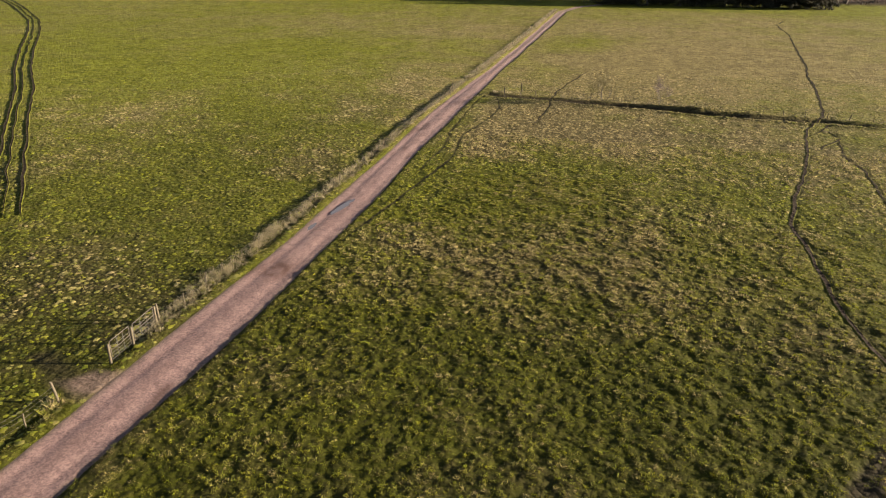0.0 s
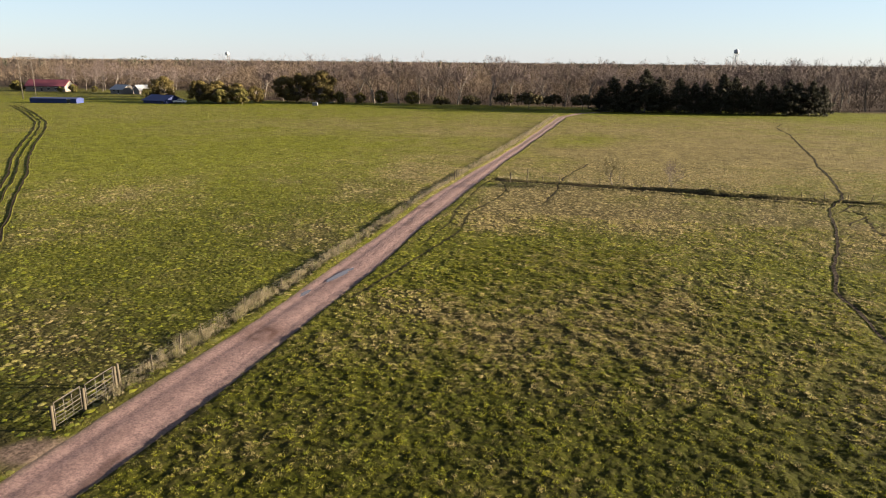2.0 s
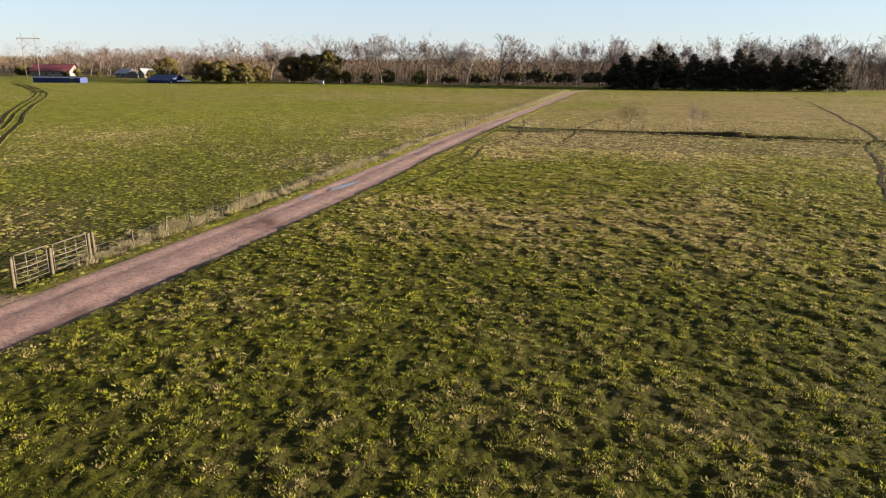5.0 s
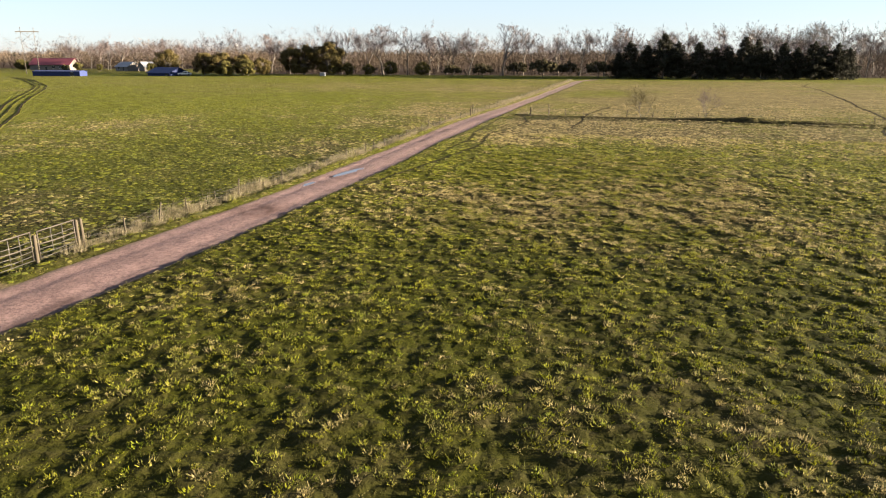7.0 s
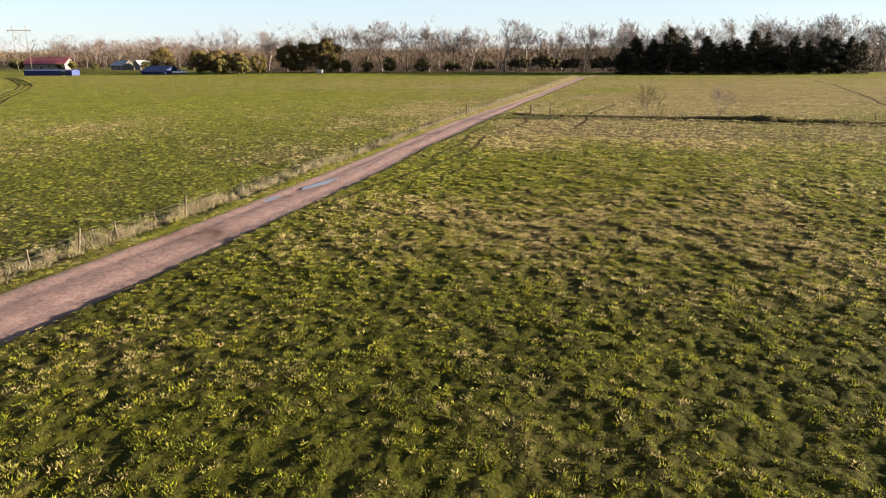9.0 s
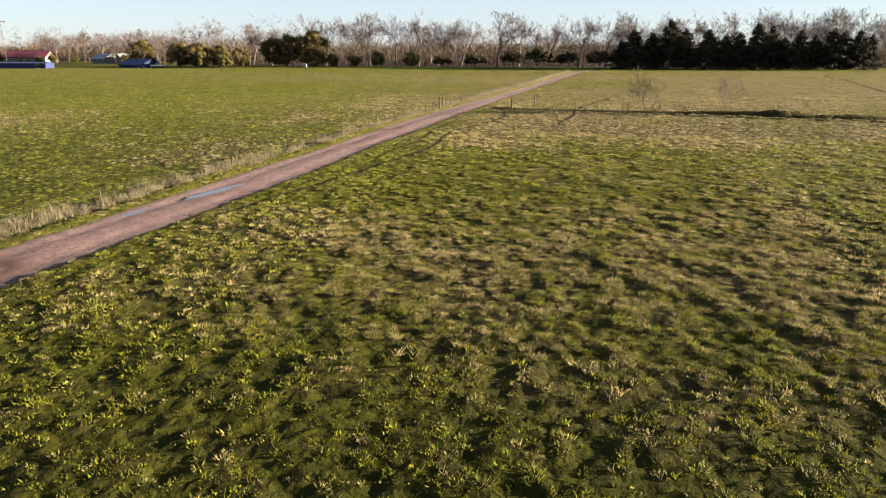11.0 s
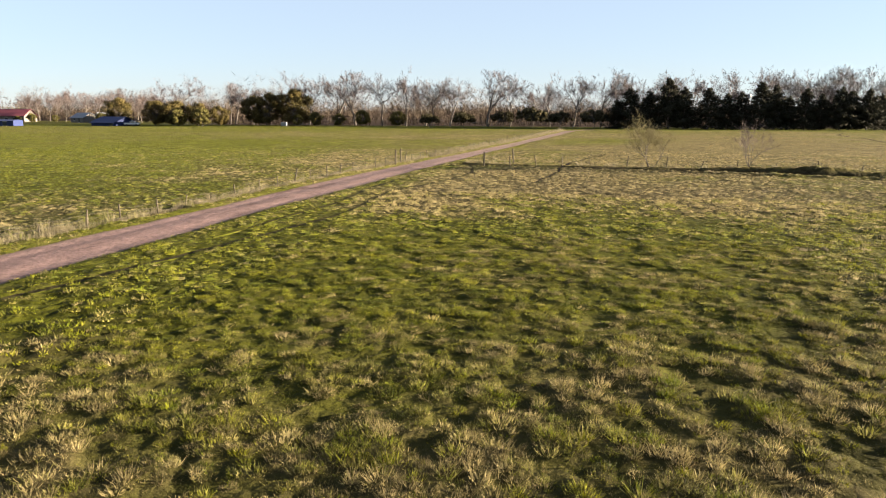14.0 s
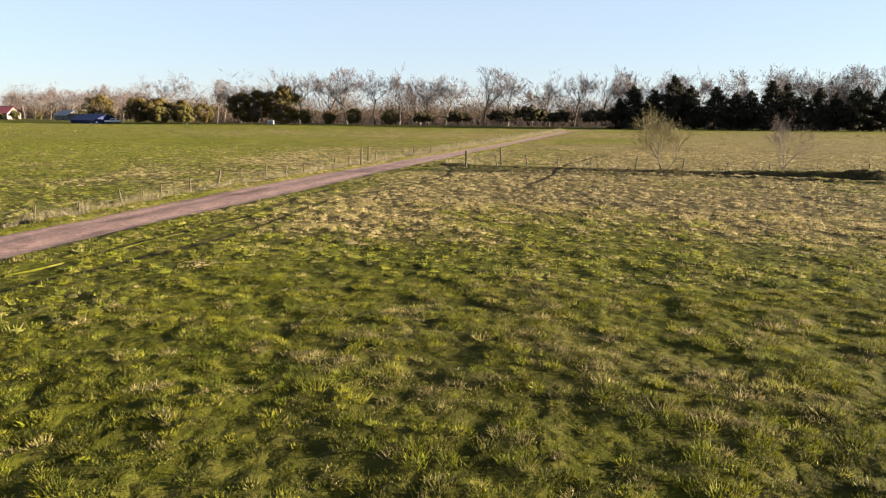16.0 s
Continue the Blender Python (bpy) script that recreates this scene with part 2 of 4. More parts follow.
def leaf_material(name, dark, light, through=0.25):
    m, nt, b = material(name, 0.75)
    b.inputs["Specular IOR Level"].default_value = 0.06
    g = nt.nodes.new("ShaderNodeNewGeometry")
    broad = noise_node(nt, 0.6, 2)
    c = mix(nt, 0.5, ramp(nt, g.outputs["Random Per Island"], [(0.0, dark), (1.0, light)]), ramp(nt, broad, [(0.3, dark), (0.7, light)]))
    nt.links.new(c, b.inputs["Base Color"])
    tr = nt.nodes.new("ShaderNodeBsdfTranslucent")
    nt.links.new(c, tr.inputs[0])
    mx = nt.nodes.new("ShaderNodeMixShader")
    mx.inputs[0].default_value = through
    nt.links.new(b.outputs[0], mx.inputs[1])
    nt.links.new(tr.outputs[0], mx.inputs[2])
    nt.links.new(mx.outputs[0], nt.nodes["Material Output"].inputs[0])
    return m


def water():
    m, nt, b = material("muddy_water", 0.10)
    b.inputs["Specular IOR Level"].default_value = 0.5
    n = noise_node(nt, 3.0, 3)
    nt.links.new(ramp(nt, n, [(0.3, (0.0344, 0.0276, 0.0241)), (0.7, (0.0574, 0.0459, 0.0402))]), b.inputs["Base Color"])
    bump(nt, b, n, 0.06, 0.01)
    return m


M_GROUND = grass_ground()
M_BLADE = blade_material("grass_blades", (0.058, 0.046, 0.020), (0.310, 0.250, 0.122))
M_STRAW = blade_material("dry_stalks", (0.080, 0.066, 0.042), (0.215, 0.182, 0.125))
M_GRAVEL = gravel()
M_WATER = water()
M_BARK = simple("grey_bark", (0.0395, 0.0328, 0.0282), (0.0902, 0.0779, 0.0678), 6, 0.95, relief=0.8, dist=0.05)
M_TWIG = simple("brown_twigs", (0.031, 0.0235, 0.0232), (0.076, 0.0575, 0.0545), 1.5, 0.9)
M_BUD = simple("budding_twigs", (0.0424, 0.0353, 0.0141), (0.0798, 0.0683, 0.0282), 3, 0.9)
M_CEDAR = leaf_material("cedar_leaves", (0.0085, 0.0095, 0.0068), (0.026, 0.0245, 0.0145), 0.06)
M_OAK = leaf_material("oak_leaves", (0.0224, 0.0211, 0.0077), (0.0823, 0.061, 0.0203), 0.10)
M_DUSK = leaf_material("dull_shrub_leaves", (0.0172, 0.0172, 0.0086), (0.052, 0.0428, 0.0208), 0.1)
M_SHRUB = leaf_material("shrub_leaves", (0.0246, 0.0256, 0.0075), (0.0892, 0.0765, 0.0246), 0.2)
M_POST = simple("weathered_wood", (0.019, 0.015, 0.0095), (0.046, 0.037, 0.025), 14, 0.9, relief=0.7)
M_STEEL = simple("galvanised_steel", (0.021, 0.0170, 0.0140), (0.042, 0.0345, 0.029), 20, 0.6, 0.1)
M_WIRE = simple("dull_wire", (0.0339, 0.0311, 0.0282), (0.0677, 0.062, 0.0565), 30, 0.6, 0.7)
M_REDROOF = simple("red_metal_roof", (0.058, 0.010, 0.018), (0.088, 0.018, 0.028), 2, 0.75)
M_WHITE = simple("white_siding", (0.3559, 0.3444, 0.3214), (0.4707, 0.4592, 0.4362), 3, 0.7)
M_CREAM = simple("cream_brick", (0.078, 0.068, 0.062), (0.118, 0.104, 0.094), 3, 0.8)
M_GREYROOF = simple("grey_metal_roof", (0.105, 0.113, 0.128), (0.15, 0.158, 0.172), 2, 0.75)
M_BLUE = simple("blue_metal", (0.0060, 0.0118, 0.0480), (0.0100, 0.0180, 0.0680), 2, 0.75)
M_DARK = simple("dark_glass", (0.0115, 0.0126, 0.0143), (0.0287, 0.0316, 0.0344), 4, 0.2)
M_POLE = simple("grey_pole", (0.0342, 0.0297, 0.0257), (0.0603, 0.0534, 0.0474), 5, 0.85)
M_TANK = simple("pale_steel_tank", (0.1269, 0.1412, 0.1584), (0.1751, 0.1865, 0.1975), 0.6, 0.5)

# ---- the plan: road, ditch, tracks ----
ROAD = [(-32.0, -80), (-24.8, 0), (-23.2, 18), (-21.3, 35), (-20.2, 46), (-19.45, 55), (-18.65, 67), (-17.8, 85), (-16.6, 105), (-14.8, 125), (-11.1, 165), (-7.4, 210), (-3.9, 255), (1.5, 272), (14, 290)]
FENCE = [(-25.0, 32.8), (-24.9, 37.8), (-23.8, 52.0), (-22.9, 60.6), (-22.0, 69), (-21.0, 84), (-18.4, 116.5), (-15.4, 150), (-11.0, 200), (-6.4, 258)]
DITCH = [(-11.2, 117.2), (-9.8, 116.6), (-1.0, 115.5), (7.0, 113.9), (14.4, 112.4), (21.0, 110.8), (29.0, 109.6), (38.8, 109.4), (46, 107.8), (90, 103), (160, 95)]
GATEWAY = [(-21.5, 31.2), (-25.1, 30.2), (-29.9, 32.4)]
COW_PATHS = [
    wavy([(66, 246), (60.3, 232.6), (58.2, 208.9), (51.7, 172.8), (49.6, 159.1), (46.6, 147.2), (45.5, 138.5), (43.4, 128.3), (41.0, 116.8), (39.5, 112.2), (35.6, 104.8), (33.8, 99.3), (32.0, 91.5), (29.7, 83.5), (26.3, 74.6), (24.0, 66.5), (23.9, 60.5), (23.5, 55.5), (23.4, 50.5), (23.4, 46.5), (24, 42), (25, 36)], 0.14, 1, 1.6),
    wavy([(33.8, 99.3), (36.9, 103.7), (40.2, 109.6), (41.0, 113.0)], 0.2, 2),
    wavy([(32.0, 91.5), (34.2, 94), (38.3, 100.1), (37.8, 103.7)], 0.2, 3),
    wavy([(38.3, 100.1), (36.3, 92.4), (36.6, 85.0), (35, 74)], 0.2, 4),
    wavy([(4.7, 142.5), (2.1, 132.8), (-0.2, 123.6), (-1.0, 117.0), (-1.5, 107.0), (-2.9, 98.7)], 0.2, 5),
    wavy([(-16.8, 53.5), (-15.8, 58.7), (-14.6, 64.3), (-13.6, 70.3), (-12.3, 76.3), (-11.4, 81.9), (-11.8, 87.1), (-11.8, 91.4), (-9.6, 100.3), (-8.8, 108.0), (-9.6, 113.3), (-11.6, 118.8)], 0.10, 6),
    wavy([(-14.6, 73.3), (-13.9, 79.4), (-13.2, 84.6), (-13.8, 92.2), (-13.4, 103.5), (-12.9, 113.0), (-11.6, 118.8)], 0.10, 7),
]
RUTS = [(-221, 251), (-186.6, 219.0), (-156.0, 188.3), (-139.5, 168.0), (-117.0, 137.5), (-103.0, 119.3), (-89.3, 103.3), (-81.4, 92.6), (-72.0, 80.5), (-59.7, 64.8), (-50.0, 52.6)]


def offset_line(pts, gap):
    out = []
    for i, p in enumerate(pts):
        a, b = pts[max(i - 1, 0)], pts[min(i + 1, len(pts) - 1)]
        dx, dy = b[0] - a[0], b[1] - a[1]
        n = math.hypot(dx, dy)
        out.append((p[0] - dy / n * gap, p[1] + dx / n * gap))
    return out


RUT_LEFT, RUT_RIGHT = wavy(offset_line(RUTS, 1.4), 0.15, 11, 3), wavy(offset_line(RUTS, -1.4), 0.15, 12, 3)
RUT_MID = wavy(offset_line(RUTS, -0.1), 0.3, 13, 4)
DITCH_W = wavy(DITCH, 0.15, 14, 2.5)
DITCH_X, DITCH_Y = [p[0] for p in DITCH], [p[1] for p in DITCH]


def road_half(y):
    return 2.3 - 0.22 * step(55, 80, np.asarray(y)) - 0.6 * step(108, 136, np.asarray(y)) + 0.12 * np.sin(np.asarray(y) * 0.21) + 0.1 * np.sin(np.asarray(y) * 0.057 + 1)


def tracks(x, y, more=0.0):
    """How deep the ground is worn, in metres, by paths and ruts, with a margin."""
    d = np.zeros(np.shape(x))
    for k, p in enumerate(COW_PATHS):
        w = (0.34 if k == 0 else (0.16 if k > 3 else 0.24)) + more
        d = np.maximum(d, (0.1 if k > 4 else 0.17) * (1 - step(w * 0.5, w * 1.25, line_gap(x, y, p))))
    for p, w, deep in ((RUT_LEFT, 0.44, 0.2), (RUT_RIGHT, 0.48, 0.2), (RUT_MID, 0.24, 0.1)):
        d = np.maximum(d, deep * (1 - step((w + more) * 0.5, (w + more) * 1.3, line_gap(x, y, p))))
    return d


def clump(x, y):
    """Where the grass grows in hummocks, 0 to 1."""
    v = 0.42 * vnoise(x, y, 0.24, 7) + 0.22 * vnoise(x, y, 0.15, 4) + 0.36 * vnoise(x, y, 0.8, 6)
    return step(0.35, 0.67, v)


def hummock(x, y):
    return step(0.3, 0.7, vnoise(x, y, 0.8, 6))


def ground_z(x, y, rough=1.0):
    x, y = np.asarray(x, dtype=float), np.asarray(y, dtype=float)
    near = np.maximum(1 - step(48, 90, np.hypot(x * 0.8, y - 62)), 0.45 * (1 - step(225, 262, y)) * (y > 0) * (1 - step(110, 190, np.abs(x + 30))))
    z = (vnoise(x, y, 9, 1) - 0.5) * 0.10 + (vnoise(x, y, 2.6, 2) - 0.5) * 0.06 * near
    worn = tracks(x, y)
    calm = rough * (1 - step(0.0, 0.06, worn))
    z = z + 0.05 * (hummock(x, y) - 0.4) * near * calm
    mounds = step(0.34, 0.66, 0.8 * vnoise(x, y, 0.24, 7) + 0.2 * vnoise(x, y, 0.8, 6)) - 0.4
    z = z + (0.075 - 0.05 * step(56, 80, y)) * calm * mounds * step(-20, -18, x) * (1 - step(25, 30, x)) * step(18, 21, y) * (1 - step(84, 92, y))
    gw = line_gap(x, y, GATEWAY)
    z = np.where(gw < 2.0, z * step(0.8, 2.0, gw) - 0.06 * (1 - step(0.8, 2.0, gw)), z)
    g = line_gap(x, y, ROAD)
    hw = road_half(y)
    bank = (0.13 * np.exp(-((g - hw - 0.55) / 0.32) ** 2) - 0.15 * np.exp(-((g - hw - 1.2) / 0.3) ** 2)) * (1 - 0.6 * step(90, 140, y)) * (y < 280) * step(1.5, 3.0, gw)
    east = x > np.interp(y, [q[1] for q in ROAD], [q[0] for q in ROAD])
    bank = np.where(east, 0.02 * (1 - step(hw + 0.2, hw + 3.0, g)), bank)
    z = z * step(hw - 0.4, hw + 0.8, g) - 0.22 * (1 - step(hw - 0.5, hw + 0.1, g)) + bank
    # a shallow dip behind the roadside fence
    behind = np.interp(y, [q[1] for q in FENCE], [q[0] for q in FENCE]) - x
    z = z - 0.27 * np.exp(-((behind - 2.0) / 1.15) ** 2) * step(38, 46, y) * (1 - step(112, 150, y)) * step(0.25, 0.6, vnoise(x, y, 11, 18))
    z = z - 0.06 * step(0.0, 0.1, worn)
    dg = line_gap(x, y, DITCH_W)
    size = (0.4 + 0.4 * vnoise(x, y * 0, 11, 5)) * (0.65 + 0.35 * step(8, 16, x))
    z = z - 0.6 * size * (1 - step(0.35, 1.05, dg)) + 0.36 * size * np.exp(-((dg - 1.5) / 0.55) ** 2)
    far_bank = (y > np.interp(x, DITCH_X, DITCH_Y)) * np.exp(-((x - 22) / 8.0) ** 2)
    z = z + 0.5 * far_bank * np.exp(-((dg - 1.35) / 0.6) ** 2) * (0.6 + 0.8 * vnoise(x, y * 0, 1.9, 8))
    return z


PATCHES = [(-59, 90, 13, 7, 0.38), (-27, 75, 7, 8, 0.24), (-27, 125, 8, 24, 0.4), (-34, 42, 7, 6, 0.3), (-68, 206, 50, 18, 0.25), (-39, 64, 9, 12, -0.3), (-48, 98, 10, 12, -0.3), (-75, 125, 26, 16, -0.3), (-48, 160, 26, 14, -0.4),
           (-35, 200, 14, 40, 0.25), (-110, 150, 40, 30, -0.2), (7, 183, 11, 15, -0.6), (0, 79, 7, 5, -0.35), (-9, 67, 7, 7, -0.5), (22, 88, 8, 8, -0.25), (17, 74, 10, 7, -0.2), (1, 51, 8, 7, 0.32), (-7, 51, 7, 6, 0.22), (3, 60, 8, 5, 0.15),
           (-3, 102, 8, 8, 0.4), (10, 95, 12, 6, 0.42), (34, 154, 40, 28, 0.55), (40, 215, 60, 40, 0.45), (8, 122, 26, 12, 0.35), (-1, 38, 14, 8, -0.25), (17, 33, 14, 10, -0.2), (-6, 43, 6, 5, -0.2), (-7, 87, 4, 4, 0.3), (-6, 76, 4, 5, -0.3),
           (-2, 69, 4, 4, 0.12), (4, 73, 5, 4, -0.2), (7, 88, 6, 4, 0.25), (-14, 100, 3, 28, -0.45), (-13, 54, 4, 9, 0.25), (-17, 80, 2.5, 30, -0.3), (-19, 45, 3, 12, -0.15), (8, 96, 40, 17, 0.4), (20, 160, 60, 40, 0.3), (2, 28, 40, 12, -0.2), (-1, 66, 7, 4, -0.2)]


def dryness(x, y):
    x, y = np.asarray(x, dtype=float), np.asarray(y, dtype=float)
    v = 0.18 + 0.13 * step(-26, -16, x) + 0.35 * (vnoise(x, y, 14, 21) - 0.5) + 0.5 * (vnoise(x, y, 4.5, 22) - 0.5) + 0.3 * (vnoise(x, y, 1.7, 23) - 0.5)
    for px, py, sx, sy, k in PATCHES:
        v = v + k * np.exp(-((x - px) / sx) ** 2 - ((y - py) / sy) ** 2)
    return np.clip(v, 0.0, 1.0)


# ---- ground, one sheet to the horizon ----
def spaced(stops):
    """Coordinates whose spacing changes from stop to stop: (start, spacing)."""
    out = [stops[0][0]]
    for (a, sa), (b, sb) in zip(stops[:-1], stops[1:]):
        p = a
        while p < b - 0.5 * sb:
            k = (p - a) / (b - a)
            p += sa + (sb - sa) * k
            out.append(min(p, b))
    return np.array(out)


gx = spaced([(-4000, 600), (-400, 60), (-120, 3.0), (-40, 0.7), (-28, 0.36), (-21, 0.3), (-19, 0.17), (16, 0.17), (20, 0.24), (27, 0.28), (30, 0.5), (40, 0.7), (60, 0.8), (120, 4), (400, 60), (4000, 600)])
gy = spaced([(-600, 200), (-60, 20), (10, 1.5), (17, 0.5), (20, 0.18), (70, 0.18), (86, 0.3), (92, 0.55), (122, 0.6), (150, 1.4), (262, 3.0), (330, 6), (700, 60), (4600, 500)])
GX, GY = np.meshgrid(gx, gy)
GZ = ground_z(GX, GY)
verts = np.stack([GX.ravel(), GY.ravel(), GZ.ravel()], 1)
nx, ny = len(gx), len(gy)
i0 = (np.arange(ny - 1)[:, None] * nx + np.arange(nx - 1)[None, :]).ravel()
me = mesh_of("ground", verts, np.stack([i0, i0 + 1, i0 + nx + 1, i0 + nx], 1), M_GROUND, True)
# ditch bed and bank face: bare earth with their shade coloured in
shaded_soil = 0.85 * (1 - step(0.6, 1.5, line_gap(GX, GY, DITCH_W)))
add_value(me, "apron", (0.9 * (1 - step(0.7, 2.0, line_gap(GX, GY, GATEWAY[:2]) + 1.4 * (vnoise(GX, GY, 1.1, 31) - 0.5)))).ravel())
shaded_soil = np.maximum(shaded_soil, 0.6 * (1 - step(0.2, 1.7, line_gap(GX, GY, GATEWAY[1:]) + 1.4 * (vnoise(GX, GY, 1.3, 31) - 0.5))))
shaded_soil = np.maximum(shaded_soil, 0.8 * (1 - step(0.6, 1.3, line_gap(GX, GY, [(21.5, 33.5), (18.4, 29.4)]))))
add_value(me, "shaded_soil", shaded_soil.ravel())
lawn = step(262, 268, GY) * (1 - step(302, 312, GY))
add_value(me, "dry", (np.clip(dryness(GX, GY) + 0.25 * (clump(GX, GY) - 0.45) * (1 - step(95, 150, GY)), 0, 1) * (1 - lawn)).ravel())
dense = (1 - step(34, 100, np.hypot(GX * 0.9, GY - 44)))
# little sward up close, so the painted gap shade stays dark there
add_value(me, "bright_sward", (0.05 + 0.16 * step(38, 56, GY) * dense + 0.56 * (1 - dense)).ravel())
add_value(me, "litter", (step(303, 318, GY) * (1 - 0.85 * step(-150, -190, GX) * (1 - step(375, 400, GY)))).ravel())
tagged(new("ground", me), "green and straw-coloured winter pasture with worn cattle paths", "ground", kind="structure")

# ---- road ----
rp = wavy(ROAD, 0.0, 0, 0.45)
cols = np.linspace(-1, 1, 21)
rv, edge_v, wet_v = [], [], []
for i, (px, py) in enumerate(rp):
    a, b = rp[max(i - 2, 0)], rp[min(i + 2, len(rp) - 1)]
    dx, dy = b[0] - a[0], b[1] - a[1]
    n = math.hypot(dx, dy)
    hw = float(road_half(py)) + 0.35
    for c in cols:
        x, y = px + dy / n * c * hw, py - dx / n * c * hw
        crown = 0.05 * (1 - c * c) - 0.05 * math.exp(-((abs(c) - 0.42) / 0.14) ** 2)
        z = -0.095 + crown + 0.05 * (float(vnoise(x, y, 0.9, 41)) - 0.5)
        z -= 0.16 * max(0, abs(c) - 0.86) / 0.14
        hole = math.exp(-((x + 20.2) / 1.4) ** 2 - ((y - 47.5) / 1.5) ** 2)
        dip = math.exp(-((x + 19.5) / 1.0) ** 2 - ((y - 62) / 3.2) ** 2)
        rv.append((x, y, z - 0.07 * hole - 0.05 * dip))
        edge_v.append(max(0.0, (abs(c) - 0.62) / 0.38) + 0.55 * math.exp(-(c / 0.13) ** 2) * float(step(120, 200, y)))
        wet_v.append(min(1.0, 1.3 * hole * (0.25 + 0.75 * float(step(0.25, 0.5, vnoise(x, y, 0.4, 43)))) + 0.3 * math.exp(-(c / 0.2) ** 2) * float(vnoise(x, y, 1.5, 45)) + 0.6 * float(step(0.86, 0.97, vnoise(x * 1.6, y * 0.55, 1.7, 44)))))
rv = np.array(rv)
nc = len(cols)
i0 = (np.arange(len(rp) - 1)[:, None] * nc + np.arange(nc - 1)[None, :]).ravel()
me = mesh_of("road", rv, np.stack([i0, i0 + nc, i0 + nc + 1, i0 + 1][::-1], 1), M_GRAVEL, True)
add_value(me, "edge", edge_v)
add_value(me, "wet", wet_v)
tagged(new("road", me), "pinkish gravel farm road with wet ruts", "road", kind="structure")


def worn_strip(name, line, half, berm, label, bare=1.0):
    """A trodden strip of bare earth, coloured dark as if shaded, between two low grassy rims."""
    prof = ((-1.7, -0.05, 0), (-1.2, berm * 0.7, 0.15), (-0.85, 0.015, 1), (-0.35, 0.005, 1), (0.35, 0.005, 1), (0.85, 0.015, 1), (1.2, berm, 0.15), (1.7, -0.05, 0))
    rnd = random.Random(name + label)
    v, so, dr = [], [], []
    for i, (px, py) in enumerate(line):
        a, b = line[max(i - 1, 0)], line[min(i + 1, len(line) - 1)]
        dx, dy = b[0] - a[0], b[1] - a[1]
        n = math.hypot(dx, dy)
        w = half * rnd.uniform(0.7, 1.25) * min(1.0, 0.25 + 0.25 * min(i, len(line) - 1 - i))
        base = float(ground_z(px, py, 0.0)) + (0.09 if px < -40 else 0.035)
        for c, z, sl in prof:
            x, y = px + dy / n * c * w, py - dx / n * c * w
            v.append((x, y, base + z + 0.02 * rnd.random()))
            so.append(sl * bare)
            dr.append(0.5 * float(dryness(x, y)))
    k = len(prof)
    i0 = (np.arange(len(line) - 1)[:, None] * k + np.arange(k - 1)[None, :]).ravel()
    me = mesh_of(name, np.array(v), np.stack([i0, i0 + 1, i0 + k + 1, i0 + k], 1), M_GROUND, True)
    add_value(me, "shaded_soil", so)
    add_value(me, "dry", dr)
    add_value(me, "bright_sward", [0.4] * len(so))
    tagged(new(name, me), label, "path", kind="structure")


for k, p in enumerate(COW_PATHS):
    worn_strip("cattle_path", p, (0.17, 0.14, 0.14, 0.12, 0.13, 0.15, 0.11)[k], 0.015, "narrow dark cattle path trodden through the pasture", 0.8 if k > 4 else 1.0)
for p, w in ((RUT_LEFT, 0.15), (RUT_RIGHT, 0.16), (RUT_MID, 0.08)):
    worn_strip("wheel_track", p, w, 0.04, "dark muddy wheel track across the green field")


def puddle(cx, cy, length, width, turn, label, seed):
    rnd = random.Random(seed)
    bm = bmesh.new()
    ring = []
    for k in range(28):
        a = k * math.tau / 28
        r = 1 + rnd.uniform(-0.1, 0.1)
        p = Vector((math.cos(a) * width / 2 * r, math.sin(a) * length / 2 * r, 0))
        ring.append(bm.verts.new(p))
    bm.faces.new(ring)
    ob = new("puddle", bpy.data.meshes.new("puddle"))
    bm.to_mesh(ob.data)
    bm.free()
    ob.data.materials.append(M_WATER)
    ob.matrix_basis = pose(cx, cy, -0.071, 0, 0, turn)
    tagged(ob, label, "puddle", kind="structure")


puddle(-19.4, 62.2, 4.8, 0.75, -12, "long shallow puddle in the road's wheel rut", 1)
puddle(-20.6, 56.6, 2.0, 0.5, -7, "small shallow puddle in the gravel road", 2)


# ---- grass ----
def domes(x, y, z, radius, height, sides, rng):
    """Low uneven cushions of matted grass, one for each spot: vertices (n, m, 3) and the triangles of one cushion."""
    n = len(x)
    v = [np.stack([x + rng.normal(0, 0.2, n) * radius, y + rng.normal(0, 0.2, n) * radius, z + height], 1)]
    for k in range(sides):
        a = k * math.tau / sides + rng.uniform(-0.4, 0.4, n)
        r = radius * rng.uniform(0.65, 1.35, n)
        v.append(np.stack([x + np.cos(a) * r, y + np.sin(a) * r, z - 0.04], 1))
    return np.stack(v, 1), np.array([(0, 1 + k, 1 + (k + 1) % sides) for k in range(sides)])


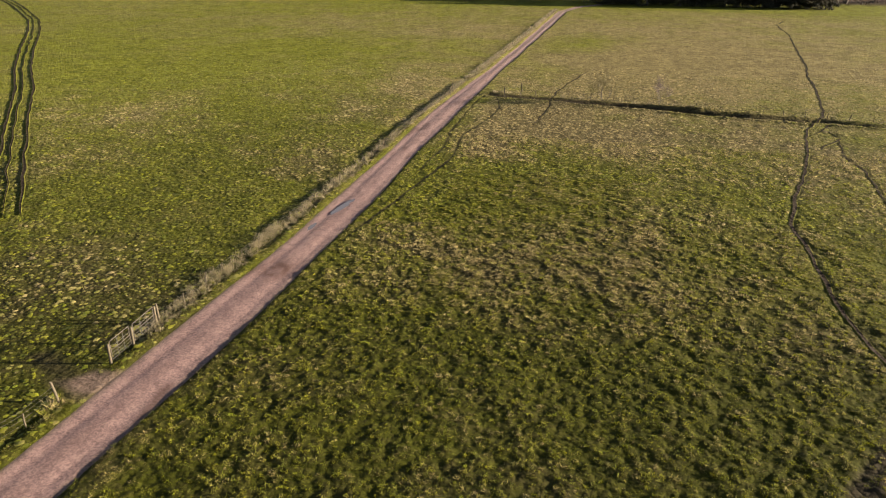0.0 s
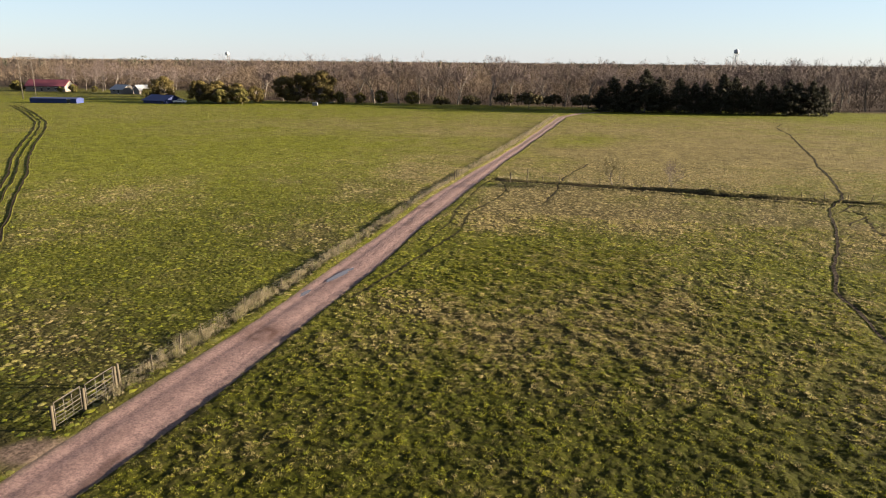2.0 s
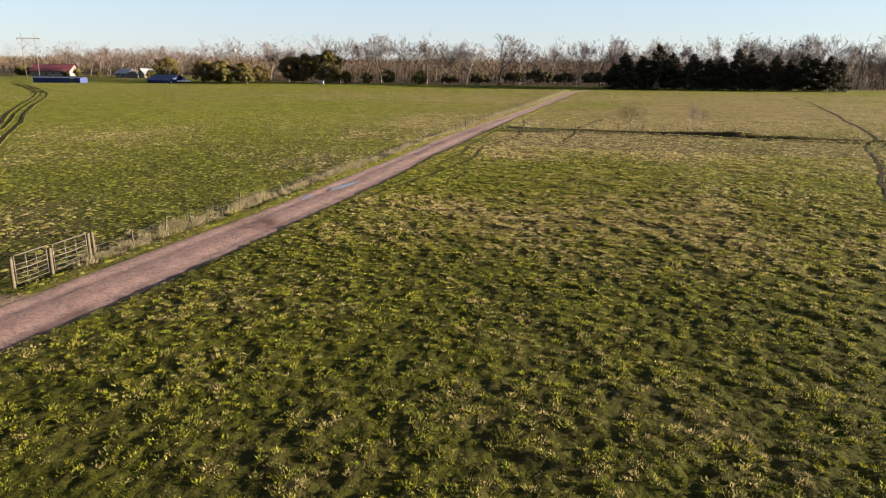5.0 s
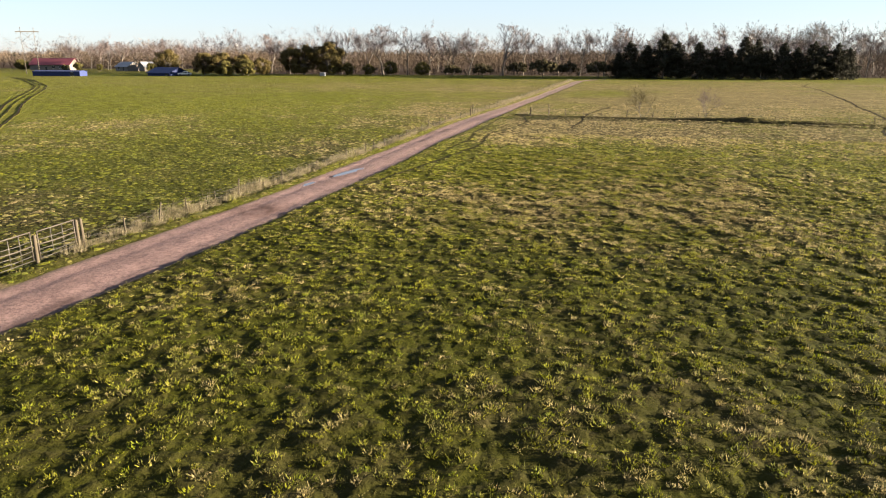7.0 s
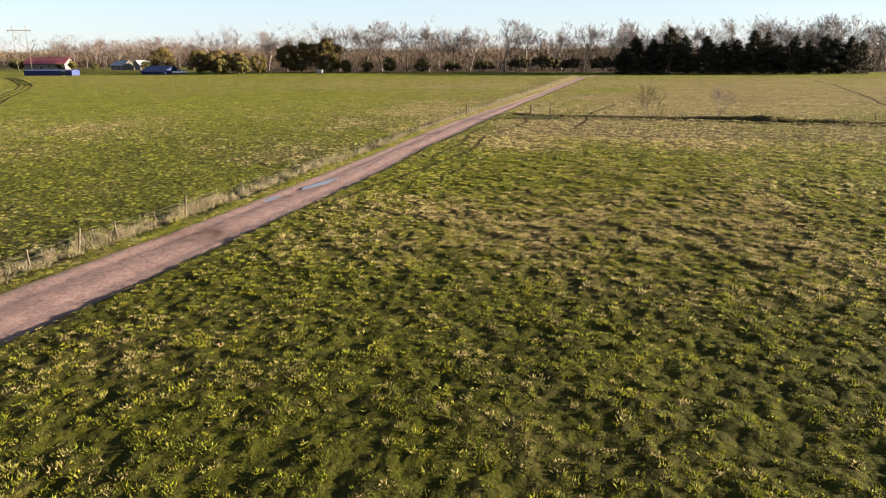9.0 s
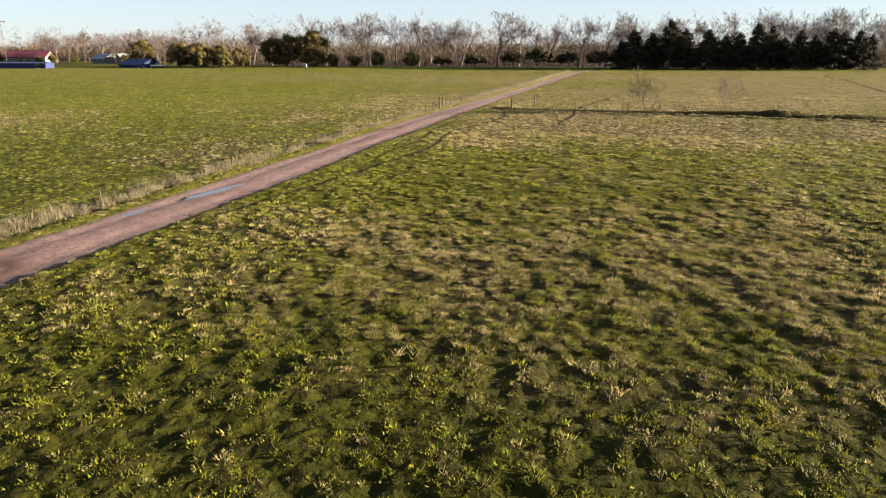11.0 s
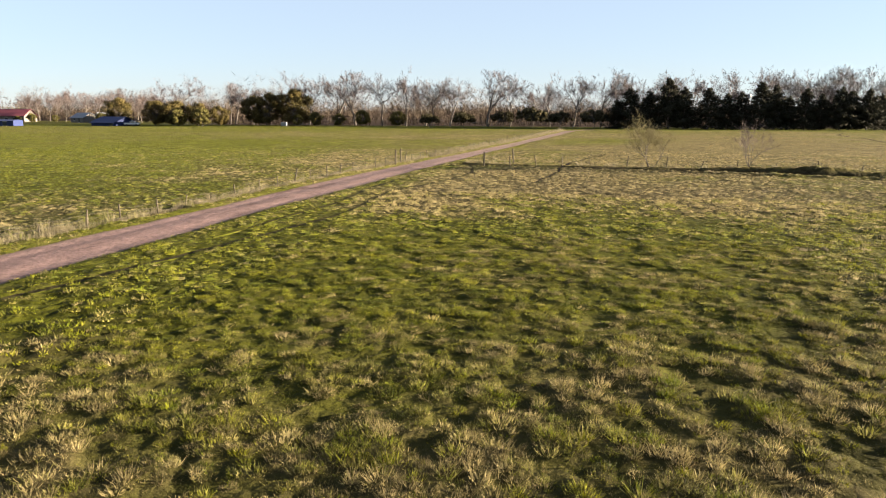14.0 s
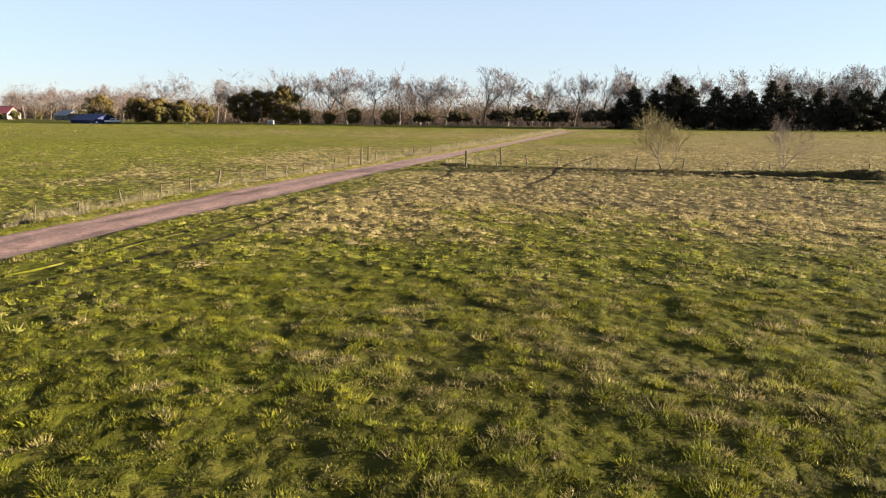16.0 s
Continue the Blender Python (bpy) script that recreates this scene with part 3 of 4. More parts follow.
def grass(name, spots, blades, height, spread, width, label, seed, dry=None, mat=None, lean=0.8, vary=1.0, heart=0, broad=3.5, matted=0.0, tone=0.31):
    """Tufts as one mesh: spots (n, 3), blades for each, with heights in metres, and a heart of shorter, broader leaves."""
    rng = np.random.default_rng(seed)
    n = len(spots)
    x, y = spots[:, 0], spots[:, 1]
    dry = dryness(x, y) if dry is None else dry
    lump = clump(x, y)
    size = np.clip(rng.lognormal(0, 0.28, n), 0.55, 1.8)
    tall = np.clip(size, 0.6, 1.4) * height * (0.30 + 0.95 * lump) * (0.75 + 0.5 * dry) * (0.45 + 0.55 * step(0.2, 1.6, line_gap(x, y, ROAD) - road_half(y)))
    patch = 0.55 * vnoise(x, y, 0.9, 9) + 0.45 * vnoise(x, y, 0.35, 10) - 0.5
    straw = step(0.1, 0.9, dry + (0.3 + 0.8 * vary) * patch + rng.normal(0.0, 0.24 * vary, n))
    tint = tone + 0.18 * lump + rng.uniform(-0.30, 0.32, n) * vary
    verts, drys, tones = [], [], []
    for count, high, wide, thick in ((blades, 1.0, 1.0, 1.0), (heart, 0.62, 0.75, broad)):
        m = n * count
        if not m:
            continue
        ang = rng.uniform(0, math.tau, m)
        out = np.sqrt(rng.uniform(0, 1, m))
        rad = out * np.repeat(spread * size, count) * wide
        root = np.repeat(spots, count, 0) + np.stack([np.cos(ang) * rad, np.sin(ang) * rad, np.full(m, -0.02)], 1)
        hgt = np.repeat(tall, count) * rng.uniform(0.55, 1.15, m) * (1 - 0.4 * out ** 2) * high
        way = ang + rng.normal(0, 0.6, m)
        ln = hgt * (0.2 + 0.8 * out) * rng.uniform(0.3, 1.3, m) * lean
        tip = root + np.stack([np.cos(way) * ln, np.sin(way) * ln, hgt], 1)
        fa = rng.uniform(0, math.pi, m)
        w = width * thick * rng.uniform(0.6, 1.3, m)
        side = np.stack([np.cos(fa) * w, np.sin(fa) * w, np.zeros(m)], 1) * 0.5
        verts.append(np.stack([root - side, root + side, tip], 1).reshape(-1, 3))
        drys.append(np.repeat(np.clip(np.repeat(straw, count) + rng.normal(0, 0.16, m), 0, 1), 3))
        tones.append(np.repeat(np.clip(np.repeat(tint, count) + rng.normal(0, 0.14, m), 0, 1), 3))
    v = np.concatenate(verts)
    f = np.arange(len(v)).reshape(-1, 3)
    if matted:
        dv, df = domes(x, y, spots[:, 2], spread * size, tall * matted, 6, rng)
        f = np.concatenate([f, ((np.arange(n) * 7)[:, None, None] + df[None] + len(v)).reshape(-1, 3)])
        v = np.concatenate([v, dv.reshape(-1, 3)])
        drys.append(np.clip(np.repeat(straw, 7) + rng.normal(0, 0.12, n * 7), 0, 1))
        tones.append(np.clip(np.repeat(tint - 0.05, 7) + rng.normal(0, 0.1, n * 7), 0, 1))
    me = mesh_of(name, v, f, mat or M_BLADE)
    add_value(me, "dry", np.concatenate(drys))
    add_value(me, "tone", np.concatenate(tones))
    return tagged(new(name, me), label, "grass", kind="stuff")


def scatter(x0, x1, y0, y1, gap, seed, keep=0.0, spread=0.15):
    """Jittered spots on open grass, off the road and the worn paths."""
    rng = np.random.default_rng(seed)
    xs, ys = np.meshgrid(np.arange(x0, x1, gap), np.arange(y0, y1, gap))
    x = xs.ravel() + rng.uniform(-0.5, 0.5, xs.size) * gap
    y = ys.ravel() + rng.uniform(-0.5, 0.5, xs.size) * gap
    ok = line_gap(x, y, ROAD) > road_half(y) + 0.1
    ok &= (line_gap(x, y, GATEWAY) > 0.3 + 1.3 * vnoise(x, y, 0.9, 33)) & (line_gap(x, y, GATEWAY[:2]) > 1.0 + 0.8 * vnoise(x, y, 1.1, 33))
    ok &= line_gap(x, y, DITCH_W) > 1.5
    ok &= tracks(x, y, spread * 0.7) < 0.02
    if keep:
        ok &= (clump(x, y) * 0.75 + 0.4 * rng.uniform(0, 1, x.size)) > keep * (1.2 - 0.5 * dryness(x, y))
    x, y = x[ok], y[ok]
    return np.stack([x, y, ground_z(x, y)], 1)


def in_view(p, slack=8):
    """Spots within the wedge of field that the flight passes over."""
    return p[(p[:, 0] > -0.86 * (p[:, 1] + 5) - slack) & (p[:, 0] < 0.52 * p[:, 1] + slack)]


NEAR_X, NEAR_Y = (-9.5, 9.5), (44.0, 76.0)
p = scatter(NEAR_X[0], NEAR_X[1], NEAR_Y[0], NEAR_Y[1], 0.27, 51, 0.10)
grass("grass_tufts", p, 46, 0.14, 0.15, 0.0105, "fine clumpy pasture grass, green and straw", 61, lean=1.15, heart=22, broad=3.0, vary=1.25, tone=0.33)
p = scatter(NEAR_X[0], NEAR_X[1], NEAR_Y[0], NEAR_Y[1], 0.13, 50)
grass("short_grass", p, 8, 0.085, 0.10, 0.011, "short green grass between the tufts", 60, dry=0.7 * dryness(p[:, 0], p[:, 1]), lean=1.3, heart=5, broad=2.6, vary=1.2, tone=0.26)
p = in_view(scatter(-24, 44, 17, 92, 0.28, 52, 0.10), 4)
p = p[((p[:, 1] < NEAR_Y[0]) | (p[:, 0] < NEAR_X[0]) | (p[:, 0] > NEAR_X[1]) | (p[:, 1] > NEAR_Y[1])) & (p[:, 0] > -22)]
back = p[:, 1] > 64
grass("pasture_tufts", p[~back], 11, 0.15, 0.155, 0.020, "clumpy ankle-high pasture grass", 65, lean=1.1, heart=13, broad=2.6, vary=1.25, tone=0.45)
grass("meadow_tufts", p[back], 13, 0.15, 0.165, 0.024, "clumpy pasture grass, greener in broad patches", 63, lean=1.0, vary=1.0, matted=0.2, tone=0.45, heart=5, broad=2.2)
p = in_view(scatter(-80, 66, 17, 150, 0.42, 53, 0.10))
p = p[np.random.default_rng(58).uniform(0, 1, len(p)) > step(122, 152, p[:, 1])]
left = p[:, 0] < -21.7
grass("field_tufts", p[left], 5, 0.125, 0.23, 0.034, "short green grass beyond the fence", 67, vary=0.65, matted=0.46, heart=4, broad=1.8, lean=1.1)
grass("outer_tufts", p[~left & ((p[:, 1] > 91.8) | (p[:, 0] > 43.8))], 7, 0.14, 0.23, 0.036, "clumpy pasture grass towards the ditch", 66, vary=0.6, matted=0.32, tone=0.27)
p = in_view(scatter(-200, 115, 60, 262, 0.8, 54, 0.10))
grass("far_tufts", p[(p[:, 1] > 118) | (p[:, 0] < -79)], 2, 0.12, 0.32, 0.09, "distant pasture grass", 64, vary=0.25)


def along(line, gap, sides, seed, clear=0.5):
    rng = np.random.default_rng(seed)
    p = np.array(wavy(line, 0.0, 0, gap))
    p = np.repeat(p, 3, 0)
    x, y = p[:, 0] + rng.normal(sides, 0.35, len(p)), p[:, 1] + rng.uniform(-gap, gap, len(p))
    ok = (line_gap(x, y, ROAD) > road_half(y) + clear) & (vnoise(x, y, 3.5, seed) > (0.34 if clear > 0.4 else 0.2))
    ok &= line_gap(x, y, GATEWAY[:2]) > 1.6
    x, y = x[ok], y[ok]
    return np.stack([x, y, ground_z(x, y)], 1)


p = np.concatenate([along(FENCE, 0.2, 0.15, 71), along(FENCE, 0.2, 0.45, 70), along(FENCE, 0.2, -0.2, 69)])
grass("fence_row_grass", p, 18, 0.46, 0.2, 0.022, "tall pale dry grass along the roadside fence", 72, dry=np.full(len(p), 0.95), mat=M_STRAW, lean=0.35)
ROAD_NEAR = [q for q in ROAD if 10 < q[1] < 170]
p = np.concatenate([along(offset_line(ROAD_NEAR, k), 0.19, 0.0, 73 + n, -0.2) for n, k in enumerate((2.22, 2.42, 2.7, 3.05, 3.4, -2.25, -2.5))])
grass("verge_grass", p, 8, 0.16, 0.16, 0.026, "yellow-green and straw verge grass beside the road", 74, dry=0.6 * vnoise(p[:, 0], p[:, 1], 1.2, 34))
p = along([(-26.2, 14), (-25.9, 29)], 0.3, 0.5, 75)
grass("gateway_grass", p, 18, 0.4, 0.2, 0.035, "dry grass round the gateway fence", 76, dry=np.full(len(p), 0.6))
p = along(DITCH, 0.45, 0.0, 77)
p = p[::2] + np.array([[0, 2.1, 0]])
p[:, 2] = ground_z(p[:, 0], p[:, 1])
grass("ditch_bank_grass", p, 16, 0.4, 0.3, 0.05, "rough dry grass on the ditch bank", 78, dry=np.full(len(p), 0.8), mat=M_STRAW)


# ---- fences and gates ----
def post_mesh(height, radius, seed):
    rnd = random.Random(seed)
    bm = bmesh.new()
    pts = [(rnd.uniform(-0.01, 0.01), rnd.uniform(-0.01, 0.01), z) for z in (-0.3, 0.2, height * 0.6, height - 0.03)] + [(0, 0, height)]
    tube(bm, pts, [radius * 1.05, radius, radius * 0.97, radius * 0.93, radius * 0.75], 8)
    me = bpy.data.meshes.new("post")
    bm.to_mesh(me)
    bm.free()
    me.materials.append(M_POST)
    return me


POSTS = [post_mesh(0.72 + 0.13 * k, 0.03 + 0.008 * k, k) for k in range(4)]
BIG_POST = post_mesh(1.5, 0.085, 9)


def fence(label, line, gap, wires, seed, lean=3.0, big_ends=True, skip=0.0):
    """Posts along a line with strands of wire between them."""
    rnd = random.Random(seed)
    ob = thing("fence", label, "fence", kind="")
    pts = []
    for (ax, ay), (bx, by) in zip(line[:-1], line[1:]):
        n = max(1, round(math.hypot(bx - ax, by - ay) / gap))
        pts += [(ax + (bx - ax) * i / n + rnd.uniform(-0.08, 0.08), ay + (by - ay) * i / n + rnd.uniform(-0.2, 0.2)) for i in range(n)]
    pts.append(line[-1])
    ends = []
    for i, (x, y) in enumerate(pts):
        z = float(ground_z(x, y))
        ends.append((x, y, z))
        if rnd.random() < skip:
            continue
        data = BIG_POST if big_ends and i in (0, len(pts) - 1) else rnd.choice(POSTS)
        part("post", data, None, ob, at=pose(x, y, z - 0.02, rnd.gauss(0, lean), rnd.gauss(0, lean), rnd.uniform(0, 360)))
    for w in wires:
        bm = bmesh.new()
        path = [(x, y, z + w + rnd.uniform(-0.015, 0.015)) for x, y, z in ends]
        tube(bm, path, 0.007, 3, False)
        part("wire", bm, M_WIRE, ob)
    return ob


fence("roadside fence of thin weathered posts and sagging wire", FENCE[1:], 2.7, (0.25, 0.5, 0.72), 5, 5.0, skip=0.15)
fence("short fence of weathered posts beside the gateway", [(-25.7, 28.3), (-25.95, 26.2), (-26.6, 21), (-27.4, 12)], 1.9, (0.3, 0.6, 0.9, 1.15), 6)
fence("old leaning fence of posts and wire along the ditch", [(-9.0, 116.9), (1.6, 116.9), (8.8, 115.6), (18.0, 113.6), (28, 112), (40, 111.8), (95, 105)], 3.0, (0.4, 0.8, 1.1), 7, 9.0)
fence("fence of wire and posts closing off the road corner", [(-9.0, 116.9), (-6.4, 120.6)], 5.0, (0.4, 0.8, 1.1), 8, 4.0)
brace = thing("brace_posts", "pair of stout weathered fence posts beside the road", "fence posts")
for y in (115.2, 117.2):
    part("post", BIG_POST, None, brace, at=pose(-18.0, y, float(ground_z(-18.0, y)) - 0.02, 1, 2, 0))


def gate(label, a, b, top, tilt):
    """A tubular field gate panel from a to b."""
    ob = thing("farm_gate", label, "gate", group="roadside gates")
    a, b = Vector(a), Vector(b)
    for k, z in enumerate((0.18, 0.4, 0.62, 0.85, 1.08, top)):
        bm = bmesh.new()
        sag = 0.04 if k not in (0, 5) else 0.0
        m = a.lerp(b, 0.5)
        tube(bm, [(a.x, a.y, z), (m.x, m.y, z + tilt * 0.5 - sag), (b.x, b.y, z + tilt)], 0.028 if k in (3, 5) else 0.015, 6)
        part("rail", bm, M_STEEL if k in (3, 5) else M_WIRE, ob, "dull weathered steel rail" if k in (3, 5) else "thin dull steel rail")
    for f in (0.02, 0.36, 0.66, 0.98):
        p = a.lerp(b, f)
        bm = bmesh.new()
        tube(bm, [(p.x, p.y, 0.16), (p.x, p.y, top + tilt * f)], 0.026 if f in (0.02, 0.98) else 0.018, 6)
        part("stile", bm, M_STEEL if f in (0.02, 0.98) else M_WIRE, ob)
    return ob


for x, y in ((-25.05, 32.6), (-24.95, 34.9), (-24.9, 37.6)):
    ob = thing("gate_post", "round weathered wooden gate post", "post", pose(x, y, float(ground_z(x, y)) - 0.02, 0, random.uniform(-2, 2), 0), "gate posts")
    part("post", BIG_POST, None, ob)
gate("tubular steel field gate with bent rails between posts", (-25.03, 32.75, 0), (-24.97, 34.75, 0), 1.5, 0.0)
gate("tubular steel field gate chained beside the road", (-24.94, 35.05, 0), (-24.9, 37.45, 0), 1.45, 0.0)


# ---- trees ----
def grow(rnd, base, direction, length, radius, level, depth, wood, fine, tips, spreadk, up, split=(3, 5), bend=0.22, thin=0.018):
    """Limbs as tapered sticks; the thin ones go to the crown, the last twigs to its tips."""
    p = Vector(base)
    d = Vector(direction).normalized()
    n = 4 if level == 0 else (3 if level < 3 else 2)
    if level == depth and depth > 3:
        n = 1
    pts = [p.copy()]
    for i in range(n):
        d = (d + Vector((rnd.gauss(0, bend), rnd.gauss(0, bend), rnd.gauss(0, bend * 0.6) + up))).normalized()
        p = p + d * length / n
        pts.append(p.copy())
    end = radius * (0.55 if level == 0 else 0.35)
    for i in range(n):
        ra = radius + (end - radius) * i / n
        rb = radius + (end - radius) * (i + 1) / n
        (wood if level <= 1 else (tips if level >= 4 else fine)).append((*pts[i], *pts[i + 1], ra, rb))
    if level >= depth:
        return
    for k in range(rnd.randint(*split) + (level >= 3)):
        f = rnd.uniform(0.45 if level == 0 else 0.25, 1.0)
        i = min(n - 1, int(f * n))
        q = pts[i].lerp(pts[i + 1], f * n - i)
        a = rnd.uniform(0, math.tau)
        u = d.orthogonal().normalized()
        side = u * math.cos(a) + d.cross(u) * math.sin(a)
        nd = d * (1 - spreadk * 0.5) + side * spreadk
        grow(rnd, q, nd, length * rnd.uniform(0.5, 0.8) * (0.8 if level >= 3 else 1.0), max(radius * rnd.uniform(0.38, 0.58), thin), level + 1, depth, wood, fine, tips, spreadk, up, split, bend, thin)


def bare_tree(seed, height, label, thick=1.0, spreadk=0.75, depth=4, split=(4, 6), bud=None, stems=1, category="tree", name="bare_tree", trunk=0.4, twig=0.018, bend=0.22, up=0.1):
    """Leafless limbs and twigs."""
    rnd = random.Random(seed)
    wood, fine, tips = [], [], []
    for s in range(stems):
        lean = 0.12 if stems == 1 else 0.45
        grow(rnd, (rnd.uniform(-0.2, 0.2) * (stems > 1), rnd.uniform(-0.2, 0.2) * (stems > 1), -0.2), (rnd.gauss(0, lean), rnd.gauss(0, lean), 1), height * trunk, height * 0.019 * thick, 0, depth, wood, fine, tips, spreadk, up, split, bend, min(0.018, twig))
    k = height / max(q[5] for q in wood + fine + tips)
    ob = thing(name, label, category)
    for nm, segs, mat, sides in (("trunk", wood, M_BARK, 6), ("crown", fine, bud or M_TWIG, 3), ("twig_crown", tips, bud or M_TWIG, 2)):
        if not segs:
            continue
        a = np.array(segs)
        a[:, :6] *= k
        a[:, 6:] = np.maximum(a[:, 6:], twig)
        if sides > 2:
            v, f = sticks(a, sides)
        else:
            across = np.random.default_rng(seed).normal(0, 1, (len(a), 3))
            across *= twig * 1.35 / np.linalg.norm(across, axis=1, keepdims=True)
            v = np.stack([a[:, :3] - across, a[:, :3] + across, a[:, 3:6]], 1).reshape(-1, 3)
            f = np.arange(len(v)).reshape(-1, 3)
        part(nm, mesh_of(nm, v, f, mat, sides > 2), None, ob)
    return ob


def leafy(seed, height, shape, leaves, size, mat, label, name, category="tree"):
    """An evergreen: trunk with limbs and a crown of many small leaf sprays in lobes."""
    rng = np.random.default_rng(seed)
    rnd = random.Random(seed)
    ob = thing(name, label, category)
    segs = [(0, 0, -0.2, 0.1 * rnd.uniform(-1, 1), 0.1, height * 0.45, height * 0.022, height * 0.015), (0.1 * rnd.uniform(-1, 1), 0.1, height * 0.45, 0, 0, height * 0.92, height * 0.015, 0.03)]
    lobes = []
    if shape == "cone":
        for k in range(95):
            z = height * (0.04 + 0.93 * (k / 95) ** 0.9)
            reach = height * (0.31 * (1 - (z / height) ** 2.2) + 0.012) * rnd.uniform(0.5, 1.3)
            a = k * 2.4 + rnd.uniform(-0.7, 0.7)
            rise = height * rnd.uniform(-0.02, 0.05)
            tip = (math.cos(a) * reach, math.sin(a) * reach, z + rise)
            segs.append((0, 0, z, *tip, 0.05, 0.015))
            for f in (0.45, 0.75, 1.0):
                q = height * (0.042 - 0.014 * f) + 0.14 * reach
                lobes.append((tip[0] * f, tip[1] * f, z + rise * f, q, q, q * 0.75))
        lobes.append((0, 0, height * 0.975, 0.012 * height, 0.012 * height, 0.04 * height))
    else:
        wide = {"round": 0.62, "broad": 0.8, "low": 0.95}[shape]
        foot = -0.95 if shape == "round" else -0.3
        for k in range(44):
            a, e = rnd.uniform(0, math.tau), rnd.uniform(foot, 1.0)
            q = math.sqrt(max(0.08, 1 - e * e)) * rnd.uniform(0.5, 1.05)
            c = (math.cos(a) * q * height * wide * 0.8, math.sin(a) * q * height * wide * 0.8, height * (0.5 + 0.38 * e))
            r = height * rnd.uniform(0.09, 0.17)
            lobes.append((*c, r, r, r * 0.8))
            segs.append((0, 0, height * 0.3, *c, height * 0.01, 0.02))
    lobes = np.array(lobes)
    weight = lobes[:, 3] ** 2
    pick = rng.choice(len(lobes), leaves, p=weight / weight.sum())
    d = rng.normal(0, 1, (leaves, 3))
    d /= np.linalg.norm(d, axis=1, keepdims=True)
    c = lobes[pick, :3] + d * lobes[pick, 3:6] * rng.uniform(0.55, 1.12, (leaves, 1))
    u = np.cross(d, rng.normal(0, 1, (leaves, 3)))
    u /= np.linalg.norm(u, axis=1, keepdims=True) + 1e-9
    w = np.cross(d, u) + d * rng.normal(0, 0.6, (leaves, 1))
    s = size * rng.uniform(0.5, 1.3, (leaves, 1))
    v = np.stack([c - u * s, c + u * s * 0.6 + w * s * 0.7, c + u * s * 0.4 - w * s * 0.9], 1).reshape(-1, 3)
    part("crown", mesh_of("crown", v, np.arange(len(v)).reshape(-1, 3), mat), None, ob)
    tv, tf = sticks(segs, 6)
    part("trunk", mesh_of("trunk", tv, tf, M_BARK, True), None, ob)
    return ob


def put(ob, x, y, turn=0, size=1.0, z=None, flat=1.0):
    ob.scale = (size * flat, size * flat, size)
    z = float(ground_z(x, y)) if z is None else z
    ob.matrix_basis = pose(x, y, z - 0.03, 0, 0, turn) @ Matrix.Diagonal((size * flat, size * flat, size, 1))
    return ob


def again(ob, x, y, turn=0, size=1.0, label="", flat=1.0):
    """A copy of a tree at another place and size."""
    was = ob.scale.copy()
    ob.scale = (size * flat, size * flat, size)
    c = copy_thing(ob, pose(x, y, float(ground_z(x, y)) - 0.03, 0, 0, turn))
    ob.scale = was
    return tagged(c, label)


# the two budding saplings on the ditch bank
put(bare_tree(301, 5.6, "leafless sapling with yellow-green buds by the ditch", 0.4, 0.5, 4, (4, 6), M_BUD, 4, "sapling", "sapling", 0.5, 0.0065, 0.12, 0.09), 7.3, 115.6, 20)
put(bare_tree(302, 5.2, "thin leafless grey sapling on the ditch bank", 0.34, 0.45, 4, (3, 5), M_TWIG, 4, "sapling", "sapling", 0.5, 0.0055, 0.12, 0.1), 15.9, 114.0, 70)

# bare trees along the far side
rnd = random.Random(77)
kinds = [bare_tree(310 + k, 19.0, "tall leafless pecan tree with grey spreading limbs", rnd.uniform(0.85, 1.15), rnd.uniform(0.50, 0.64), 5, (4, 5), trunk=0.28, twig=0.029, bend=0.11, up=0.08) for k in range(6)]
ROW = [(-275, 392, 15), (-252, 385, 15), (-232, 388, 16), (-206, 342, 13), (-186, 325, 14), (-169, 312, 19.4), (-150, 330, 17), (-143, 312, 15.2), (-132, 311, 17), (-118, 320, 17), (-108, 311, 19.6), (-97, 312, 20), (-88, 309, 19.4),
       (-77, 309, 19.4), (-68, 310, 21.3), (-62, 318, 17), (-57, 310, 18), (-50.5, 309, 17), (-36, 308, 19.8), (-28, 312, 18.5), (-20, 322, 15), (-13, 311, 15.5), (-4.5, 310, 18.8), (5.5, 309, 19.3), (16.5, 311, 18), (26, 313, 19.2), (38, 312, 19.5),
       (52, 311, 19.4), (62, 310, 20.3), (71, 313, 18.8), (81, 311, 19.6), (92, 310, 20), (104, 312, 19.5), (116, 318, 20), (130, 322, 20), (146, 318, 20), (164, 330, 21), (-302, 412, 17), (-318, 400, 17), (-262, 362, 13), (-248, 366, 14), (-226, 362, 13), (-214, 356, 12), (-280, 372, 14), (-296, 376, 15), (-192, 352, 13),
       (13, 297, 15.5), (22, 299, 16.5), (33, 298, 16), (43, 299, 17), (48, 297, 15), (57, 299, 17.5), (67, 298, 16.5), (76, 299, 17), (87, 298, 17.5), (97, 299, 16)]
ROW += [(rnd.uniform(-0.9, 0.62) * 345, rnd.uniform(328, 385), rnd.uniform(14, 19)) for k in range(14)]
for k, (x, y, h) in enumerate(ROW):
    kind = kinds[k % 6]
    if k < 6:
        put(kind, x, y, rnd.uniform(0, 360), h * 1.1 / 19)
    else:
        again(kind, x, y, rnd.uniform(0, 360), h * 1.1 / 19)

